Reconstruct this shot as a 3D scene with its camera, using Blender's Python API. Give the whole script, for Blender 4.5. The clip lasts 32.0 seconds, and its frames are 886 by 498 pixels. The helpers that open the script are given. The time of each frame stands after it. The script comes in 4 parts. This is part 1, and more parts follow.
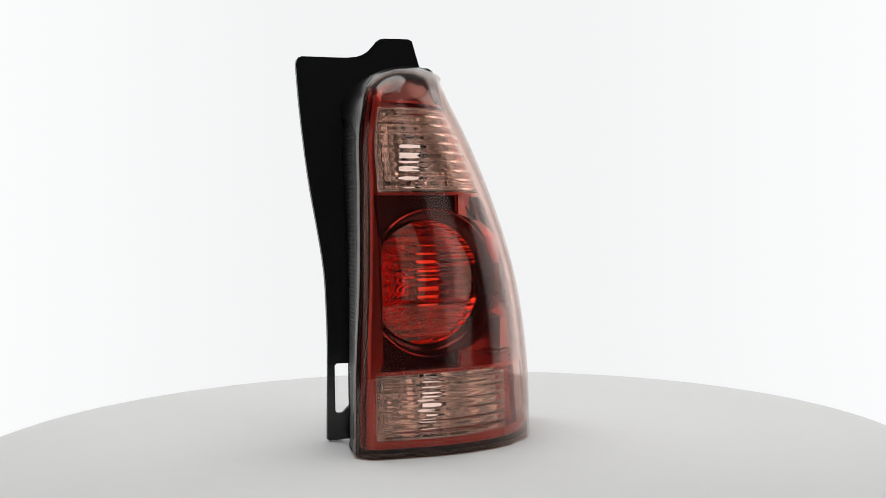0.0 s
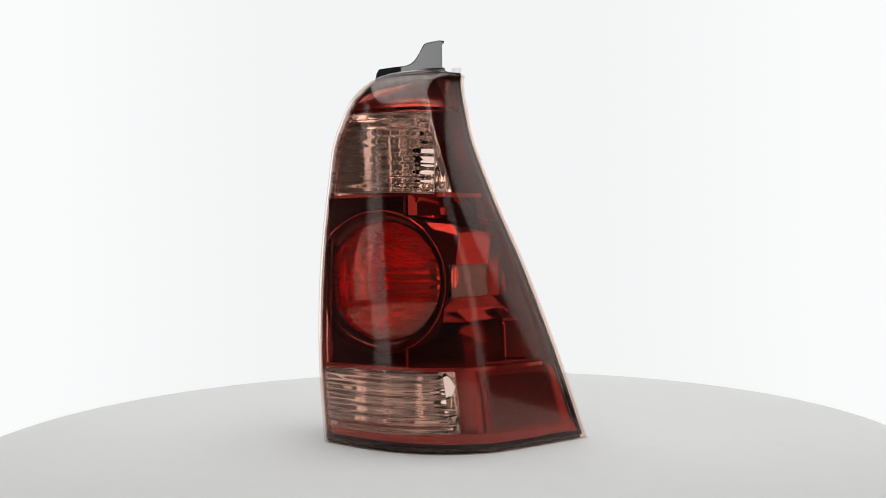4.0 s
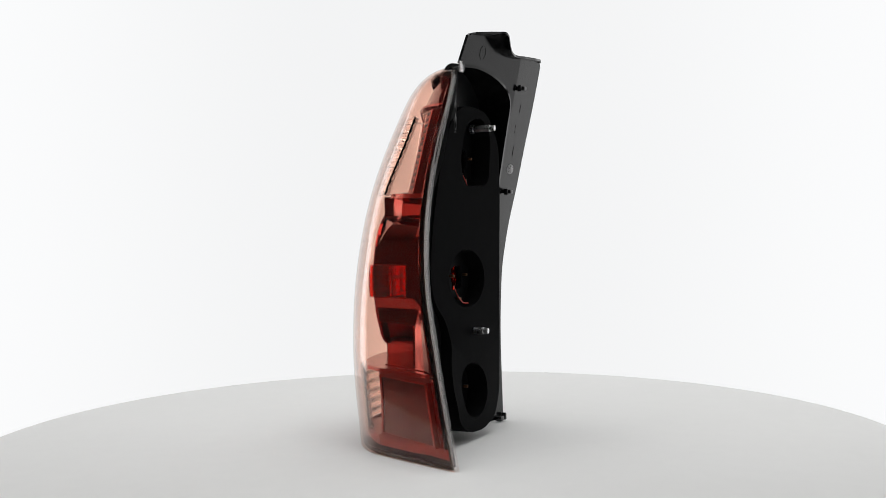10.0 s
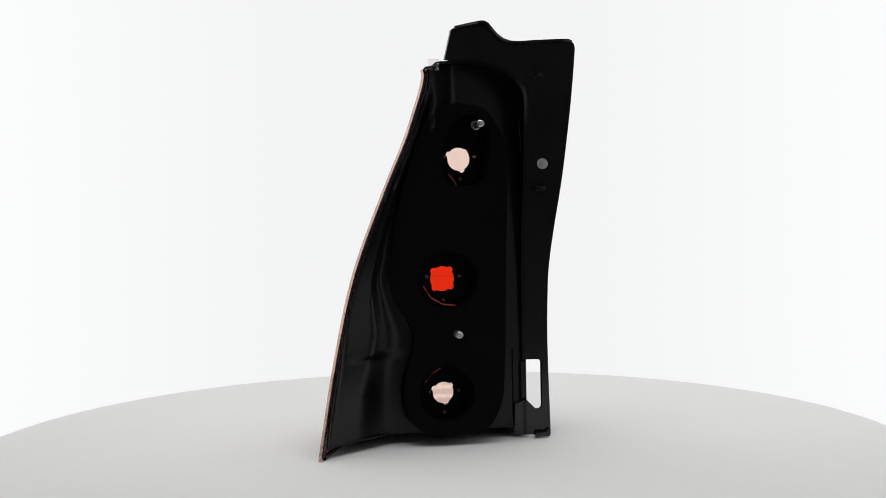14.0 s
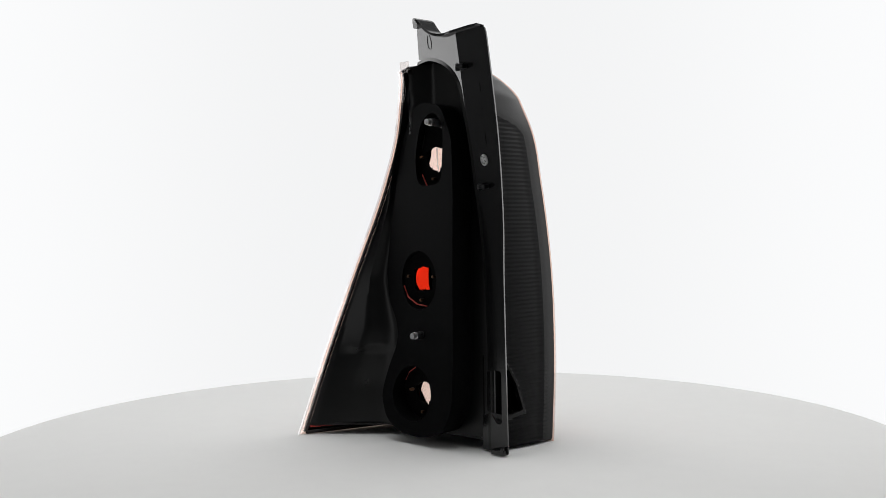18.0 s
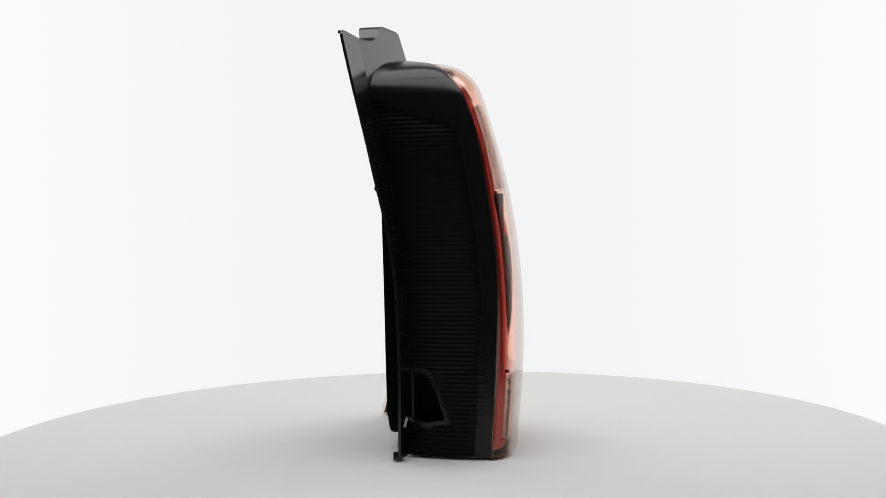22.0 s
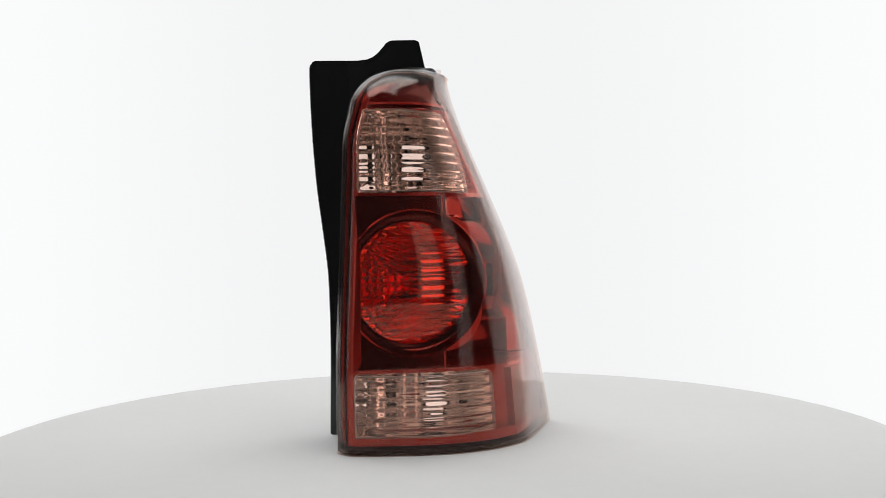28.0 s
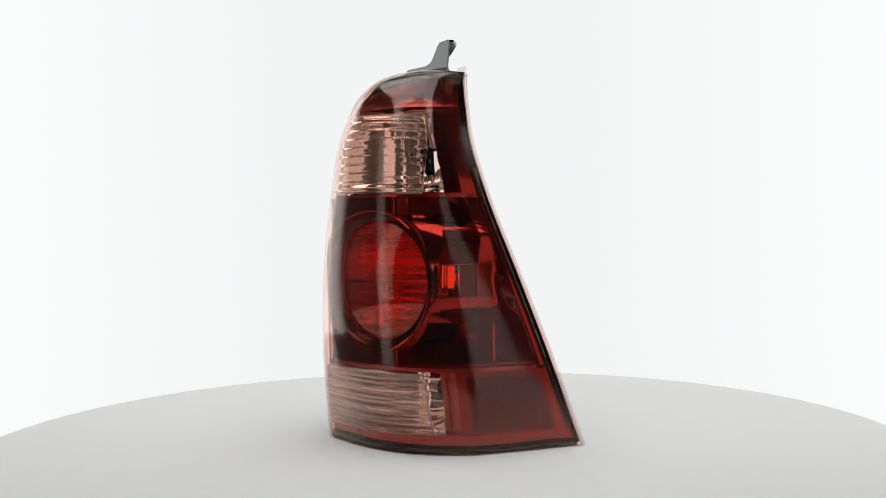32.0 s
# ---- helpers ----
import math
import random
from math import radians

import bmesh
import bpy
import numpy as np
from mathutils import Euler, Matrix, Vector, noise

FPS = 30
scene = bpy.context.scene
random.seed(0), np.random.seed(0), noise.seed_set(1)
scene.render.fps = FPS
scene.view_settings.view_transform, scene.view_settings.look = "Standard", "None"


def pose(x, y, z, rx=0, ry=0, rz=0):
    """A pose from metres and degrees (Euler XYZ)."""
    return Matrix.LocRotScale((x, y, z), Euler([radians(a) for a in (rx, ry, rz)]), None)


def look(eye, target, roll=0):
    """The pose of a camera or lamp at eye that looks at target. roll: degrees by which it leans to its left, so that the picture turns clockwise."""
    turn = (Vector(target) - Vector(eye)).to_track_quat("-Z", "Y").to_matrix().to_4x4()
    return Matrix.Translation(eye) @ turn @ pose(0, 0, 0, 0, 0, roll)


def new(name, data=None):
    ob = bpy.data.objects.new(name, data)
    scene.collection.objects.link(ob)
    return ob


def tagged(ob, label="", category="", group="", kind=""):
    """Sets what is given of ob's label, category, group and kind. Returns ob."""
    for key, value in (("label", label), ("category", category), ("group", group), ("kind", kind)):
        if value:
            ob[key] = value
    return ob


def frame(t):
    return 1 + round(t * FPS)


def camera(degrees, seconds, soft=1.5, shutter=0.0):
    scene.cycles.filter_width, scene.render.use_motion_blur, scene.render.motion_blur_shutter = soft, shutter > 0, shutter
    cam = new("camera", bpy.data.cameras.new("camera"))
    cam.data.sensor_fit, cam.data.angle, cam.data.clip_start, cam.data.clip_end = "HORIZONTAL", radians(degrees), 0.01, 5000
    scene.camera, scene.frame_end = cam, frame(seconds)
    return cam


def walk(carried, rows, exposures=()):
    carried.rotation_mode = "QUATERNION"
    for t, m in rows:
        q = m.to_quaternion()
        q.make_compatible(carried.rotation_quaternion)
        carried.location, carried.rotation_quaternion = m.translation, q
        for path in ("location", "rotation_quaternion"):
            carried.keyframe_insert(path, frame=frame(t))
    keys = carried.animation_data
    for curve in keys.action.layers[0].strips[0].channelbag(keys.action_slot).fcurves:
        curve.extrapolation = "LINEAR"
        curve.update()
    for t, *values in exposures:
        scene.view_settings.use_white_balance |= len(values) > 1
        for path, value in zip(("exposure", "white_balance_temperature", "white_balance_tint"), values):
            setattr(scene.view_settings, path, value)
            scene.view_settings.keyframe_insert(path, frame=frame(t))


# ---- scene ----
# A car tail light turning on a white turntable before a glowing white sweep.
cam = camera(46.54, 32.0, soft=0.85)
EYE = Matrix.Translation((0.0, -1.2228, 0.2557)) @ pose(0, 0, 0, 90 - 1.438, 0, -0.411) @ pose(0, 0, 0, 0, 0, -0.98)
walk(cam, [(0.0, EYE), (32.0, EYE)])

SPIN = 13.358          # degrees per second, clockwise from above
START = 19.0           # heading of the lamp at the start


# ---------------------------------------------------------------- helpers
def mesh_from(name, verts, faces, material, smooth=True, angle=40):
    me = bpy.data.meshes.new(name)
    me.from_pydata([tuple(v) for v in verts], [], [tuple(f) for f in faces])
    bm = bmesh.new()
    bm.from_mesh(me)
    bmesh.ops.recalc_face_normals(bm, faces=bm.faces[:])
    bm.to_mesh(me)
    bm.free()
    if material:
        me.materials.append(material)
    if smooth:
        me.polygons.foreach_set("use_smooth", [True] * len(me.polygons))
        me.set_sharp_from_angle(angle=radians(angle))
    me.update()
    return me


def part(name, vf, material, parent, label="", angle=40):
    """Links one mesh object under a thing or a part."""
    if isinstance(vf, bmesh.types.BMesh):
        bmesh.ops.recalc_face_normals(vf, faces=vf.faces[:])
        me = bpy.data.meshes.new(name)
        vf.to_mesh(me)
        vf.free()
        me.materials.append(material)
        me.polygons.foreach_set("use_smooth", [True] * len(me.polygons))
        me.set_sharp_from_angle(angle=radians(angle))
    else:
        me = mesh_from(name, vf[0], vf[1], material, angle=angle)
    ob = new(name, me)
    ob.parent = parent
    if label:
        tagged(ob, label)
    return ob


def grid_faces(n, m, base=0, close_m=False):
    out = []
    for i in range(n - 1):
        for j in range(m if close_m else m - 1):
            k = (j + 1) % m
            out.append((base + i * m + j, base + i * m + k, base + (i + 1) * m + k, base + (i + 1) * m + j))
    return out


def slab(top, bottom):
    """A closed plate between two grids of points [n, m, 3]."""
    n, m = top.shape[:2]
    verts = np.concatenate([top.reshape(-1, 3), bottom.reshape(-1, 3)])
    b = n * m
    faces = grid_faces(n, m) + [f[::-1] for f in grid_faces(n, m, b)]
    for i in range(n - 1):
        for j in (0, m - 1):
            faces.append((i * m + j, (i + 1) * m + j, b + (i + 1) * m + j, b + i * m + j))
    for j in range(m - 1):
        for i in (0, n - 1):
            faces.append((i * m + j, i * m + j + 1, b + i * m + j + 1, b + i * m + j))
    return verts, faces


def loft(loops, closed=True):
    """A skin over loops of equal length [k, m, 3]."""
    loops = np.asarray(loops, float)
    return loops.reshape(-1, 3), grid_faces(loops.shape[0], loops.shape[1], close_m=closed)


def join_vf(items):
    verts, faces, base = [], [], 0
    for v, f in items:
        v = np.asarray(v, float)
        verts.append(v)
        faces += [tuple(base + i for i in q) for q in f]
        base += len(v)
    return np.concatenate(verts), faces


def box_vf(cx, cy, cz, sx, sy, sz, bevel=0.0006):
    bm = bmesh.new()
    bmesh.ops.create_cube(bm, size=1, matrix=Matrix.Translation((cx, cy, cz)) @ Matrix.Diagonal((sx, sy, sz, 1)))
    bmesh.ops.bevel(bm, geom=bm.edges[:], offset=bevel, segments=2, affect="EDGES", profile=0.5)
    v = [tuple(q.co) for q in bm.verts]
    f = [tuple(w.index for w in q.verts) for q in bm.faces]
    bm.free()
    return np.array(v), f


def turned(profile, n, axis_at, along):
    """A body of revolution: profile of (distance along, radius), round the line from axis_at in the way along."""
    along = Vector(along).normalized()
    a = along.orthogonal().normalized()
    b = along.cross(a)
    loops = []
    for s, r in profile:
        loops.append([tuple(Vector(axis_at) + along * s + (a * math.cos(t) + b * math.sin(t)) * r)
                      for t in (2 * math.pi * k / n for k in range(n))])
    v, f = loft(loops)
    f = f + [tuple(range(n)), tuple(range((len(profile) - 1) * n, len(profile) * n))]
    return v, f


def curve_keys(keys):
    """A smooth curve through keys (s, values...), as a function of s."""
    k = np.array(keys, float)
    s, p = k[:, 0], k[:, 1:]
    g = np.gradient(p, s, axis=0)

    def at(q):
        q = np.clip(np.asarray(q, float), s[0], s[-1])
        i = np.clip(np.searchsorted(s, q, side="right") - 1, 0, len(s) - 2)
        d = s[i + 1] - s[i]
        t = ((q - s[i]) / d)[..., None]
        d = d[..., None]
        return ((2 * t**3 - 3 * t**2 + 1) * p[i] + (t**3 - 2 * t**2 + t) * d * g[i]
                + (-2 * t**3 + 3 * t**2) * p[i + 1] + (t**3 - t**2) * d * g[i + 1])
    return at


# ---------------------------------------------------------------- materials
def mat(name):
    m = bpy.data.materials.new(name)
    m.use_nodes = True
    nt = m.node_tree
    nt.nodes.clear()
    out = nt.nodes.new("ShaderNodeOutputMaterial")
    return m, nt, out


def principled(name, color, rough, metal=0.0, spread=0.06, scale=120.0, bump=0.0, bump_scale=900.0, spec=0.5, coat=0.0, rough_spread=0.08):
    """A surface with mottling at two scales and fine relief."""
    m, nt, out = mat(name)
    N, L = nt.nodes.new, nt.links.new
    b = N("ShaderNodeBsdfPrincipled")
    tc = N("ShaderNodeTexCoord")
    big = N("ShaderNodeTexNoise")
    big.inputs["Scale"].default_value = scale * 0.12
    big.inputs["Detail"].default_value = 3
    fine = N("ShaderNodeTexNoise")
    fine.inputs["Scale"].default_value = scale
    fine.inputs["Detail"].default_value = 4
    L(tc.outputs["Object"], big.inputs["Vector"])
    L(tc.outputs["Object"], fine.inputs["Vector"])
    add = N("ShaderNodeMath")
    add.operation = "ADD"
    L(big.outputs["Fac"], add.inputs[0])
    L(fine.outputs["Fac"], add.inputs[1])
    rng = N("ShaderNodeMapRange")
    rng.inputs["From Min"].default_value, rng.inputs["From Max"].default_value = 0.6, 1.4
    rng.inputs["To Min"].default_value, rng.inputs["To Max"].default_value = 1 - spread, 1 + spread
    L(add.outputs[0], rng.inputs["Value"])
    mix = N("ShaderNodeMix")
    mix.data_type, mix.blend_type = "RGBA", "MULTIPLY"
    mix.inputs[0].default_value = 1.0
    mix.inputs[6].default_value = (*color, 1)
    L(rng.outputs[0], mix.inputs[7])
    L(mix.outputs[2], b.inputs["Base Color"])
    rr = N("ShaderNodeMapRange")
    rr.inputs["From Min"].default_value, rr.inputs["From Max"].default_value = 0.6, 1.4
    rr.inputs["To Min"].default_value, rr.inputs["To Max"].default_value = max(0.02, rough - rough_spread), rough + rough_spread
    L(add.outputs[0], rr.inputs["Value"])
    L(rr.outputs[0], b.inputs["Roughness"])
    b.inputs["Metallic"].default_value = metal
    b.inputs["Specular IOR Level"].default_value = spec
    b.inputs["Coat Weight"].default_value = coat
    b.inputs["Coat Roughness"].default_value = 0.04
    if bump:
        bt = N("ShaderNodeTexNoise")
        bt.inputs["Scale"].default_value = bump_scale
        L(tc.outputs["Object"], bt.inputs["Vector"])
        bu = N("ShaderNodeBump")
        bu.inputs["Strength"].default_value = bump
        bu.inputs["Distance"].default_value = 0.0004
        L(bt.outputs["Fac"], bu.inputs["Height"])
        L(bu.outputs["Normal"], b.inputs["Normal"])
    L(b.outputs[0], out.inputs[0])
    return m


def clear_plastic(name, tint, gloss=1.0, rough=0.02, base=0.035):
    """Moulded clear or dyed plastic: lets light straight through, with gloss that grows at grazing view."""
    m, nt, out = mat(name)
    N, L = nt.nodes.new, nt.links.new
    tr = N("ShaderNodeBsdfTransparent")
    tc = N("ShaderNodeTexCoord")
    nz = N("ShaderNodeTexNoise")
    nz.inputs["Scale"].default_value = 25
    L(tc.outputs["Object"], nz.inputs["Vector"])
    rng = N("ShaderNodeMapRange")
    rng.inputs["To Min"].default_value, rng.inputs["To Max"].default_value = 0.985, 1.0
    L(nz.outputs["Fac"], rng.inputs["Value"])
    mx = N("ShaderNodeMix")
    mx.data_type, mx.blend_type = "RGBA", "MULTIPLY"
    mx.inputs[0].default_value = 1.0
    mx.inputs[6].default_value = (*tint, 1)
    L(rng.outputs[0], mx.inputs[7])
    L(mx.outputs[2], tr.inputs[0])
    gl = N("ShaderNodeBsdfGlossy")
    gl.inputs["Roughness"].default_value = rough
    lw = N("ShaderNodeLayerWeight")
    lw.inputs["Blend"].default_value = 0.5
    p = N("ShaderNodeMath")
    p.operation = "POWER"
    p.inputs[1].default_value = 3.8
    L(lw.outputs["Facing"], p.inputs[0])
    q = N("ShaderNodeMath")
    q.operation = "MULTIPLY_ADD"
    q.inputs[1].default_value, q.inputs[2].default_value = 0.95 * gloss, base * gloss
    L(p.outputs[0], q.inputs[0])
    ms = N("ShaderNodeMixShader")
    L(q.outputs[0], ms.inputs[0])
    L(tr.outputs[0], ms.inputs[1])
    L(gl.outputs[0], ms.inputs[2])
    L(ms.outputs[0], out.inputs[0])
    return m


def optic_plastic(name, tint, ior=1.45, through_light=1.0, coat=0.0):
    """Ribbed optics: bends the light."""
    m, nt, out = mat(name)
    b = nt.nodes.new("ShaderNodeBsdfPrincipled")
    b.inputs["Base Color"].default_value = (*tint, 1)
    b.inputs["Transmission Weight"].default_value = through_light
    b.inputs["Roughness"].default_value = 0.02
    b.inputs["IOR"].default_value = ior
    b.inputs["Coat Weight"].default_value = coat
    b.inputs["Coat IOR"].default_value = 1.6
    b.inputs["Coat Roughness"].default_value = 0.03
    nt.links.new(b.outputs[0], out.inputs[0])
    return m


def glow(name, color, strength):
    m, nt, out = mat(name)
    e = nt.nodes.new("ShaderNodeEmission")
    e.inputs[0].default_value = (*color, 1)
    e.inputs[1].default_value = strength
    nt.links.new(e.outputs[0], out.inputs[0])
    return m


M_BLACK = principled("black_plastic", (0.0045, 0.0047, 0.005), 0.30, spread=0.2, bump=0.0, spec=0.25, rough_spread=0.03)
M_BLACK_MATT = principled("black_grained_plastic", (0.0048, 0.0049, 0.0053), 0.5, spread=0.2, bump=0.15, bump_scale=1800, spec=0.01, rough_spread=0.05)
M_HOUSING = principled("black_housing_plastic", (0.0045, 0.0046, 0.005), 0.24, spread=0.2, spec=0.3, rough_spread=0.03)
M_RIDGED = principled("ridged_black_plastic", (0.0045, 0.0046, 0.005), 0.36, spread=0.2, bump=0.08, bump_scale=1500, spec=0.10, rough_spread=0.04)
M_BLACK_GLOSS = principled("black_gloss_plastic", (0.0062, 0.0064, 0.0070), 0.18, spread=0.2, bump=0.0, spec=0.5, rough_spread=0.02)
M_LENS = clear_plastic("rose_clear_lens", (1.0, 0.872, 0.815), gloss=1.0, base=0.028, rough=0.085)
M_RIM = clear_plastic("clear_flange", (0.985, 0.955, 0.945), gloss=1.2, base=0.06)
M_SEAL = principled("dark_sealant", (0.012, 0.004, 0.004), 0.2, spread=0.3)
M_WINDOW = optic_plastic("ribbed_clear_optic", (0.99, 0.97, 0.96))
M_CLEAR = clear_plastic("clear_moulding", (0.93, 0.90, 0.89), gloss=1.0, rough=0.3, base=0.2)
M_RED_OPTIC = optic_plastic("ribbed_red_optic", (0.95, 0.045, 0.014), ior=1.58, through_light=0.98, coat=0.5)
M_RED = principled("red_bezel", (0.36, 0.022, 0.015), 0.22, metal=0.55, spread=0.03, coat=0.5, rough_spread=0.03)
M_RED_MIRROR = principled("red_mirror", (0.28, 0.023, 0.018), 0.11, metal=1.0, coat=0.2, spread=0.03, scale=60, rough_spread=0.01)
M_RED_DARK = principled("dark_red_gloss", (0.085, 0.005, 0.004), 0.16, metal=0.85, coat=0.4, spread=0.03, scale=60, rough_spread=0.01)
# near-black red that paints the shade of recesses on flat strips and inlays
M_RECESS_SHADE = principled("recess_shade_red", (0.022, 0.0015, 0.0012), 0.12, metal=0.9, spread=0.05, rough_spread=0.04)
M_RED_DULL = principled("red_reflex", (0.12, 0.006, 0.005), 0.18, metal=0.5, spread=0.03, scale=60, coat=0.4, rough_spread=0.01)
M_CHROME = principled("chrome_reflector", (0.90, 0.88, 0.86), 0.04, metal=1.0, spread=0.04, rough_spread=0.015)
M_STEEL = principled("zinc_steel", (0.55, 0.55, 0.56), 0.3, metal=1.0, spread=0.15, scale=600)
M_BRASS = principled("brass_contact", (0.12, 0.065, 0.035), 0.45, metal=0.8, spread=0.2)
M_WIRE = principled("red_wire", (0.35, 0.03, 0.02), 0.4)
M_STAMP = principled("grey_stamp", (0.42, 0.42, 0.42), 0.5, spread=0.25, scale=1500)
M_TABLE = principled("white_table_top", (0.735, 0.735, 0.725), 0.75, spread=0.015, scale=40, bump=0.03, bump_scale=700, spec=0.03)
# The sweep is no lamp: its own glow stands in for light on it.
M_SWEEP = glow("glowing_white_sweep", (0.970, 0.975, 0.982), 0.93)
# Side light painted into the glow: dimmer mid-sweep, full towards both sides.
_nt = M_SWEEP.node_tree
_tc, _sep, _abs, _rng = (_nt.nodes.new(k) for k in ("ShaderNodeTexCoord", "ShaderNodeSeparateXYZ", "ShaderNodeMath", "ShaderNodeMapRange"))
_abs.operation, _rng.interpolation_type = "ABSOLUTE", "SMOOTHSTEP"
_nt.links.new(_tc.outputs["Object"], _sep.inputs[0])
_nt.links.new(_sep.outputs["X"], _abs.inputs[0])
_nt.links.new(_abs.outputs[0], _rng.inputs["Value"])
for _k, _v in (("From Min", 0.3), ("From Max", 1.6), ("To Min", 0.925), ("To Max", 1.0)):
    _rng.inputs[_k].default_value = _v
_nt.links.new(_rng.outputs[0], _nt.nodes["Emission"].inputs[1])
M_ROOM = principled("dark_studio", (0.24, 0.24, 0.24), 0.9, scale=6, spec=0.1)
M_STAND = principled("stand_black", (0.03, 0.03, 0.03), 0.5)

# ---------------------------------------------------------------- world and lights
world = bpy.data.worlds.new("studio_dark")
scene.world = world
world.use_nodes = True
world.node_tree.nodes["Background"].inputs[0].default_value = (0.02, 0.02, 0.02, 1)
world.node_tree.nodes["Background"].inputs[1].default_value = 1.0


def softbox(name, at, target, w, h, power):
    lamp = bpy.data.lights.new(name, "AREA")
    lamp.shape, lamp.size, lamp.size_y, lamp.energy = "RECTANGLE", w, h, power
    ob = new(name, lamp)
    ob.matrix_world = look(at, target)
    return ob


softbox("overhead_softbox", (0.0, -0.15, 1.75), (0.0, -0.05, 0.0), 1.6, 1.3, 20.3)
softbox("side_softbox", (-1.95, 1.35, 0.75), (0.0, 0.0, 0.25), 1.1, 1.9, 10)
softbox("side_softbox", (2.02, 0.58, 0.80), (0.0, 0.0, 0.45), 2.05, 2.4, 15.3)
softbox("strip_softbox", (-1.89, -0.92, 0.85), (0.0, 0.0, 0.80), 0.58, 2.5, 4.4)
softbox("strip_softbox", (1.43, -1.53, 0.85), (0.0, 0.0, 0.80), 0.72, 2.5, 4.2)

# ---------------------------------------------------------------- the studio
FLOOR = -0.85


def studio():
    # curved white sweep: floor, fold and wall
    prof = [(-0.2, FLOOR + 0.01)] + [(1.3 + 0.9 * math.sin(a), FLOOR + 0.91 - 0.9 * math.cos(a)) for a in np.linspace(0, math.pi / 2, 12)] + [(2.2, 2.6)]
    xs = np.linspace(-2.8, 2.8, 15)
    g = np.array([[(x, y - 0.12 * (abs(x) / 2.8) ** 2 * 6, z) for x in xs] for y, z in prof])
    off = np.array([[(x, y - 0.12 * (abs(x) / 2.8) ** 2 * 6 + 0.02, z - 0.008) for x in xs] for y, z in prof])
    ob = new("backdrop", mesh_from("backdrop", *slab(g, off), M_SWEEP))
    tagged(ob, "seamless white studio sweep behind the turntable, its side light put in as glow", "backdrop", kind="structure")
    # room shell
    def wall(name, cx, cy, cz, sx, sy, sz, label):
        v, f = box_vf(cx, cy, cz, sx, sy, sz, 0.005)
        tagged(new(name, mesh_from(name, v, f, M_ROOM)), label, kind="structure")
    wall("floor", 0, 0, FLOOR - 0.06, 8, 8, 0.1, "plain dark grey studio floor")
    wall("ceiling", 0, 0, 2.85, 8, 8, 0.1, "plain dark grey studio ceiling")
    wall("wall_north", 0, 4.05, 1.0, 8, 0.1, 3.6, "plain dark grey studio wall")
    wall("wall_south", 0, -4.05, 1.0, 8, 0.1, 3.6, "plain dark grey studio wall")
    wall("wall_east", 4.05, 0, 1.0, 0.1, 8, 3.6, "plain dark grey studio wall")
    wall("wall_west", -4.05, 0, 1.0, 0.1, 8, 3.6, "plain dark grey studio wall")


def turntable():
    root = new("turntable")
    tagged(root, "round matt white turntable with a plain smooth top", "turntable")
    R = 0.55
    prof = [(-0.022, R - 0.02), (-0.020, R - 0.003), (-0.016, R), (-0.004, R), (-0.0012, R - 0.0012), (0.0, R - 0.004)]
    loops = [[(r * math.cos(a), r * math.sin(a), z) for a in np.linspace(0, 2 * math.pi, 192, endpoint=False)] for z, r in prof]
    v, f = loft(loops)
    f = f + [tuple(range(192)), tuple(range(5 * 192, 6 * 192))]
    part("disc", (v, f), M_TABLE, root, "matt white disc", angle=50)
    part("pedestal", turned([(FLOOR + 0.012, 0.22), (FLOOR + 0.04, 0.22), (FLOOR + 0.05, 0.07), (-0.05, 0.07), (-0.022, 0.16)], 48, (0, 0, 0), (0, 0, 1)),
         M_STAND, root, "black pedestal under the disc")
    return root


# ---------------------------------------------------------------- the tail light: form of its lens
# Control columns of the lens from its inner seam round to its outer edge: height, x, y.
COLUMNS = [
    [(0, -0.1205, -0.0652), (0.1, -0.1196, -0.0725), (0.2, -0.1145, -0.0756), (0.3, -0.1097, -0.0644), (0.36, -0.1057, -0.0533), (0.395, -0.0973, -0.0416)],
    [(0, -0.1117, -0.0829), (0.1, -0.1122, -0.0891), (0.2, -0.1063, -0.0897), (0.3, -0.1009, -0.0785), (0.36, -0.0978, -0.0660), (0.395, -0.0880, -0.0544)],
    [(0, -0.0898, -0.0884), (0.1, -0.0901, -0.0956), (0.2, -0.0859, -0.0961), (0.3, -0.0841, -0.0843), (0.36, -0.0831, -0.0713), (0.395, -0.0758, -0.0599)],
    [(0, -0.0140, -0.0956), (0.1, -0.0068, -0.1046), (0.2, -0.0136, -0.1025), (0.3, -0.0308, -0.0881), (0.36, -0.0503, -0.0723), (0.395, -0.0544, -0.0626)],
    [(0, 0.0473, -0.0825), (0.1, 0.0405, -0.0941), (0.2, 0.0296, -0.0935), (0.3, 0.0079, -0.0807), (0.36, -0.0092, -0.0641), (0.395, -0.0233, -0.0519)],
    [(0, 0.0902, -0.0506), (0.1, 0.0803, -0.0645), (0.2, 0.0635, -0.0670), (0.3, 0.0419, -0.0528), (0.36, 0.0215, -0.0377), (0.395, 0.0017, -0.0342)],
    [(0, 0.1101, -0.0237), (0.1, 0.1048, -0.0323), (0.2, 0.0868, -0.0399), (0.3, 0.0555, -0.0303), (0.36, 0.0336, -0.0188), (0.395, 0.0182, -0.0149)],
    [(0, 0.1520, 0.0852), (0.1, 0.1312, 0.0584), (0.2, 0.1043, 0.0334), (0.3, 0.0638, 0.0218), (0.36, 0.0385, 0.0243), (0.395, 0.0275, 0.0292)],
]
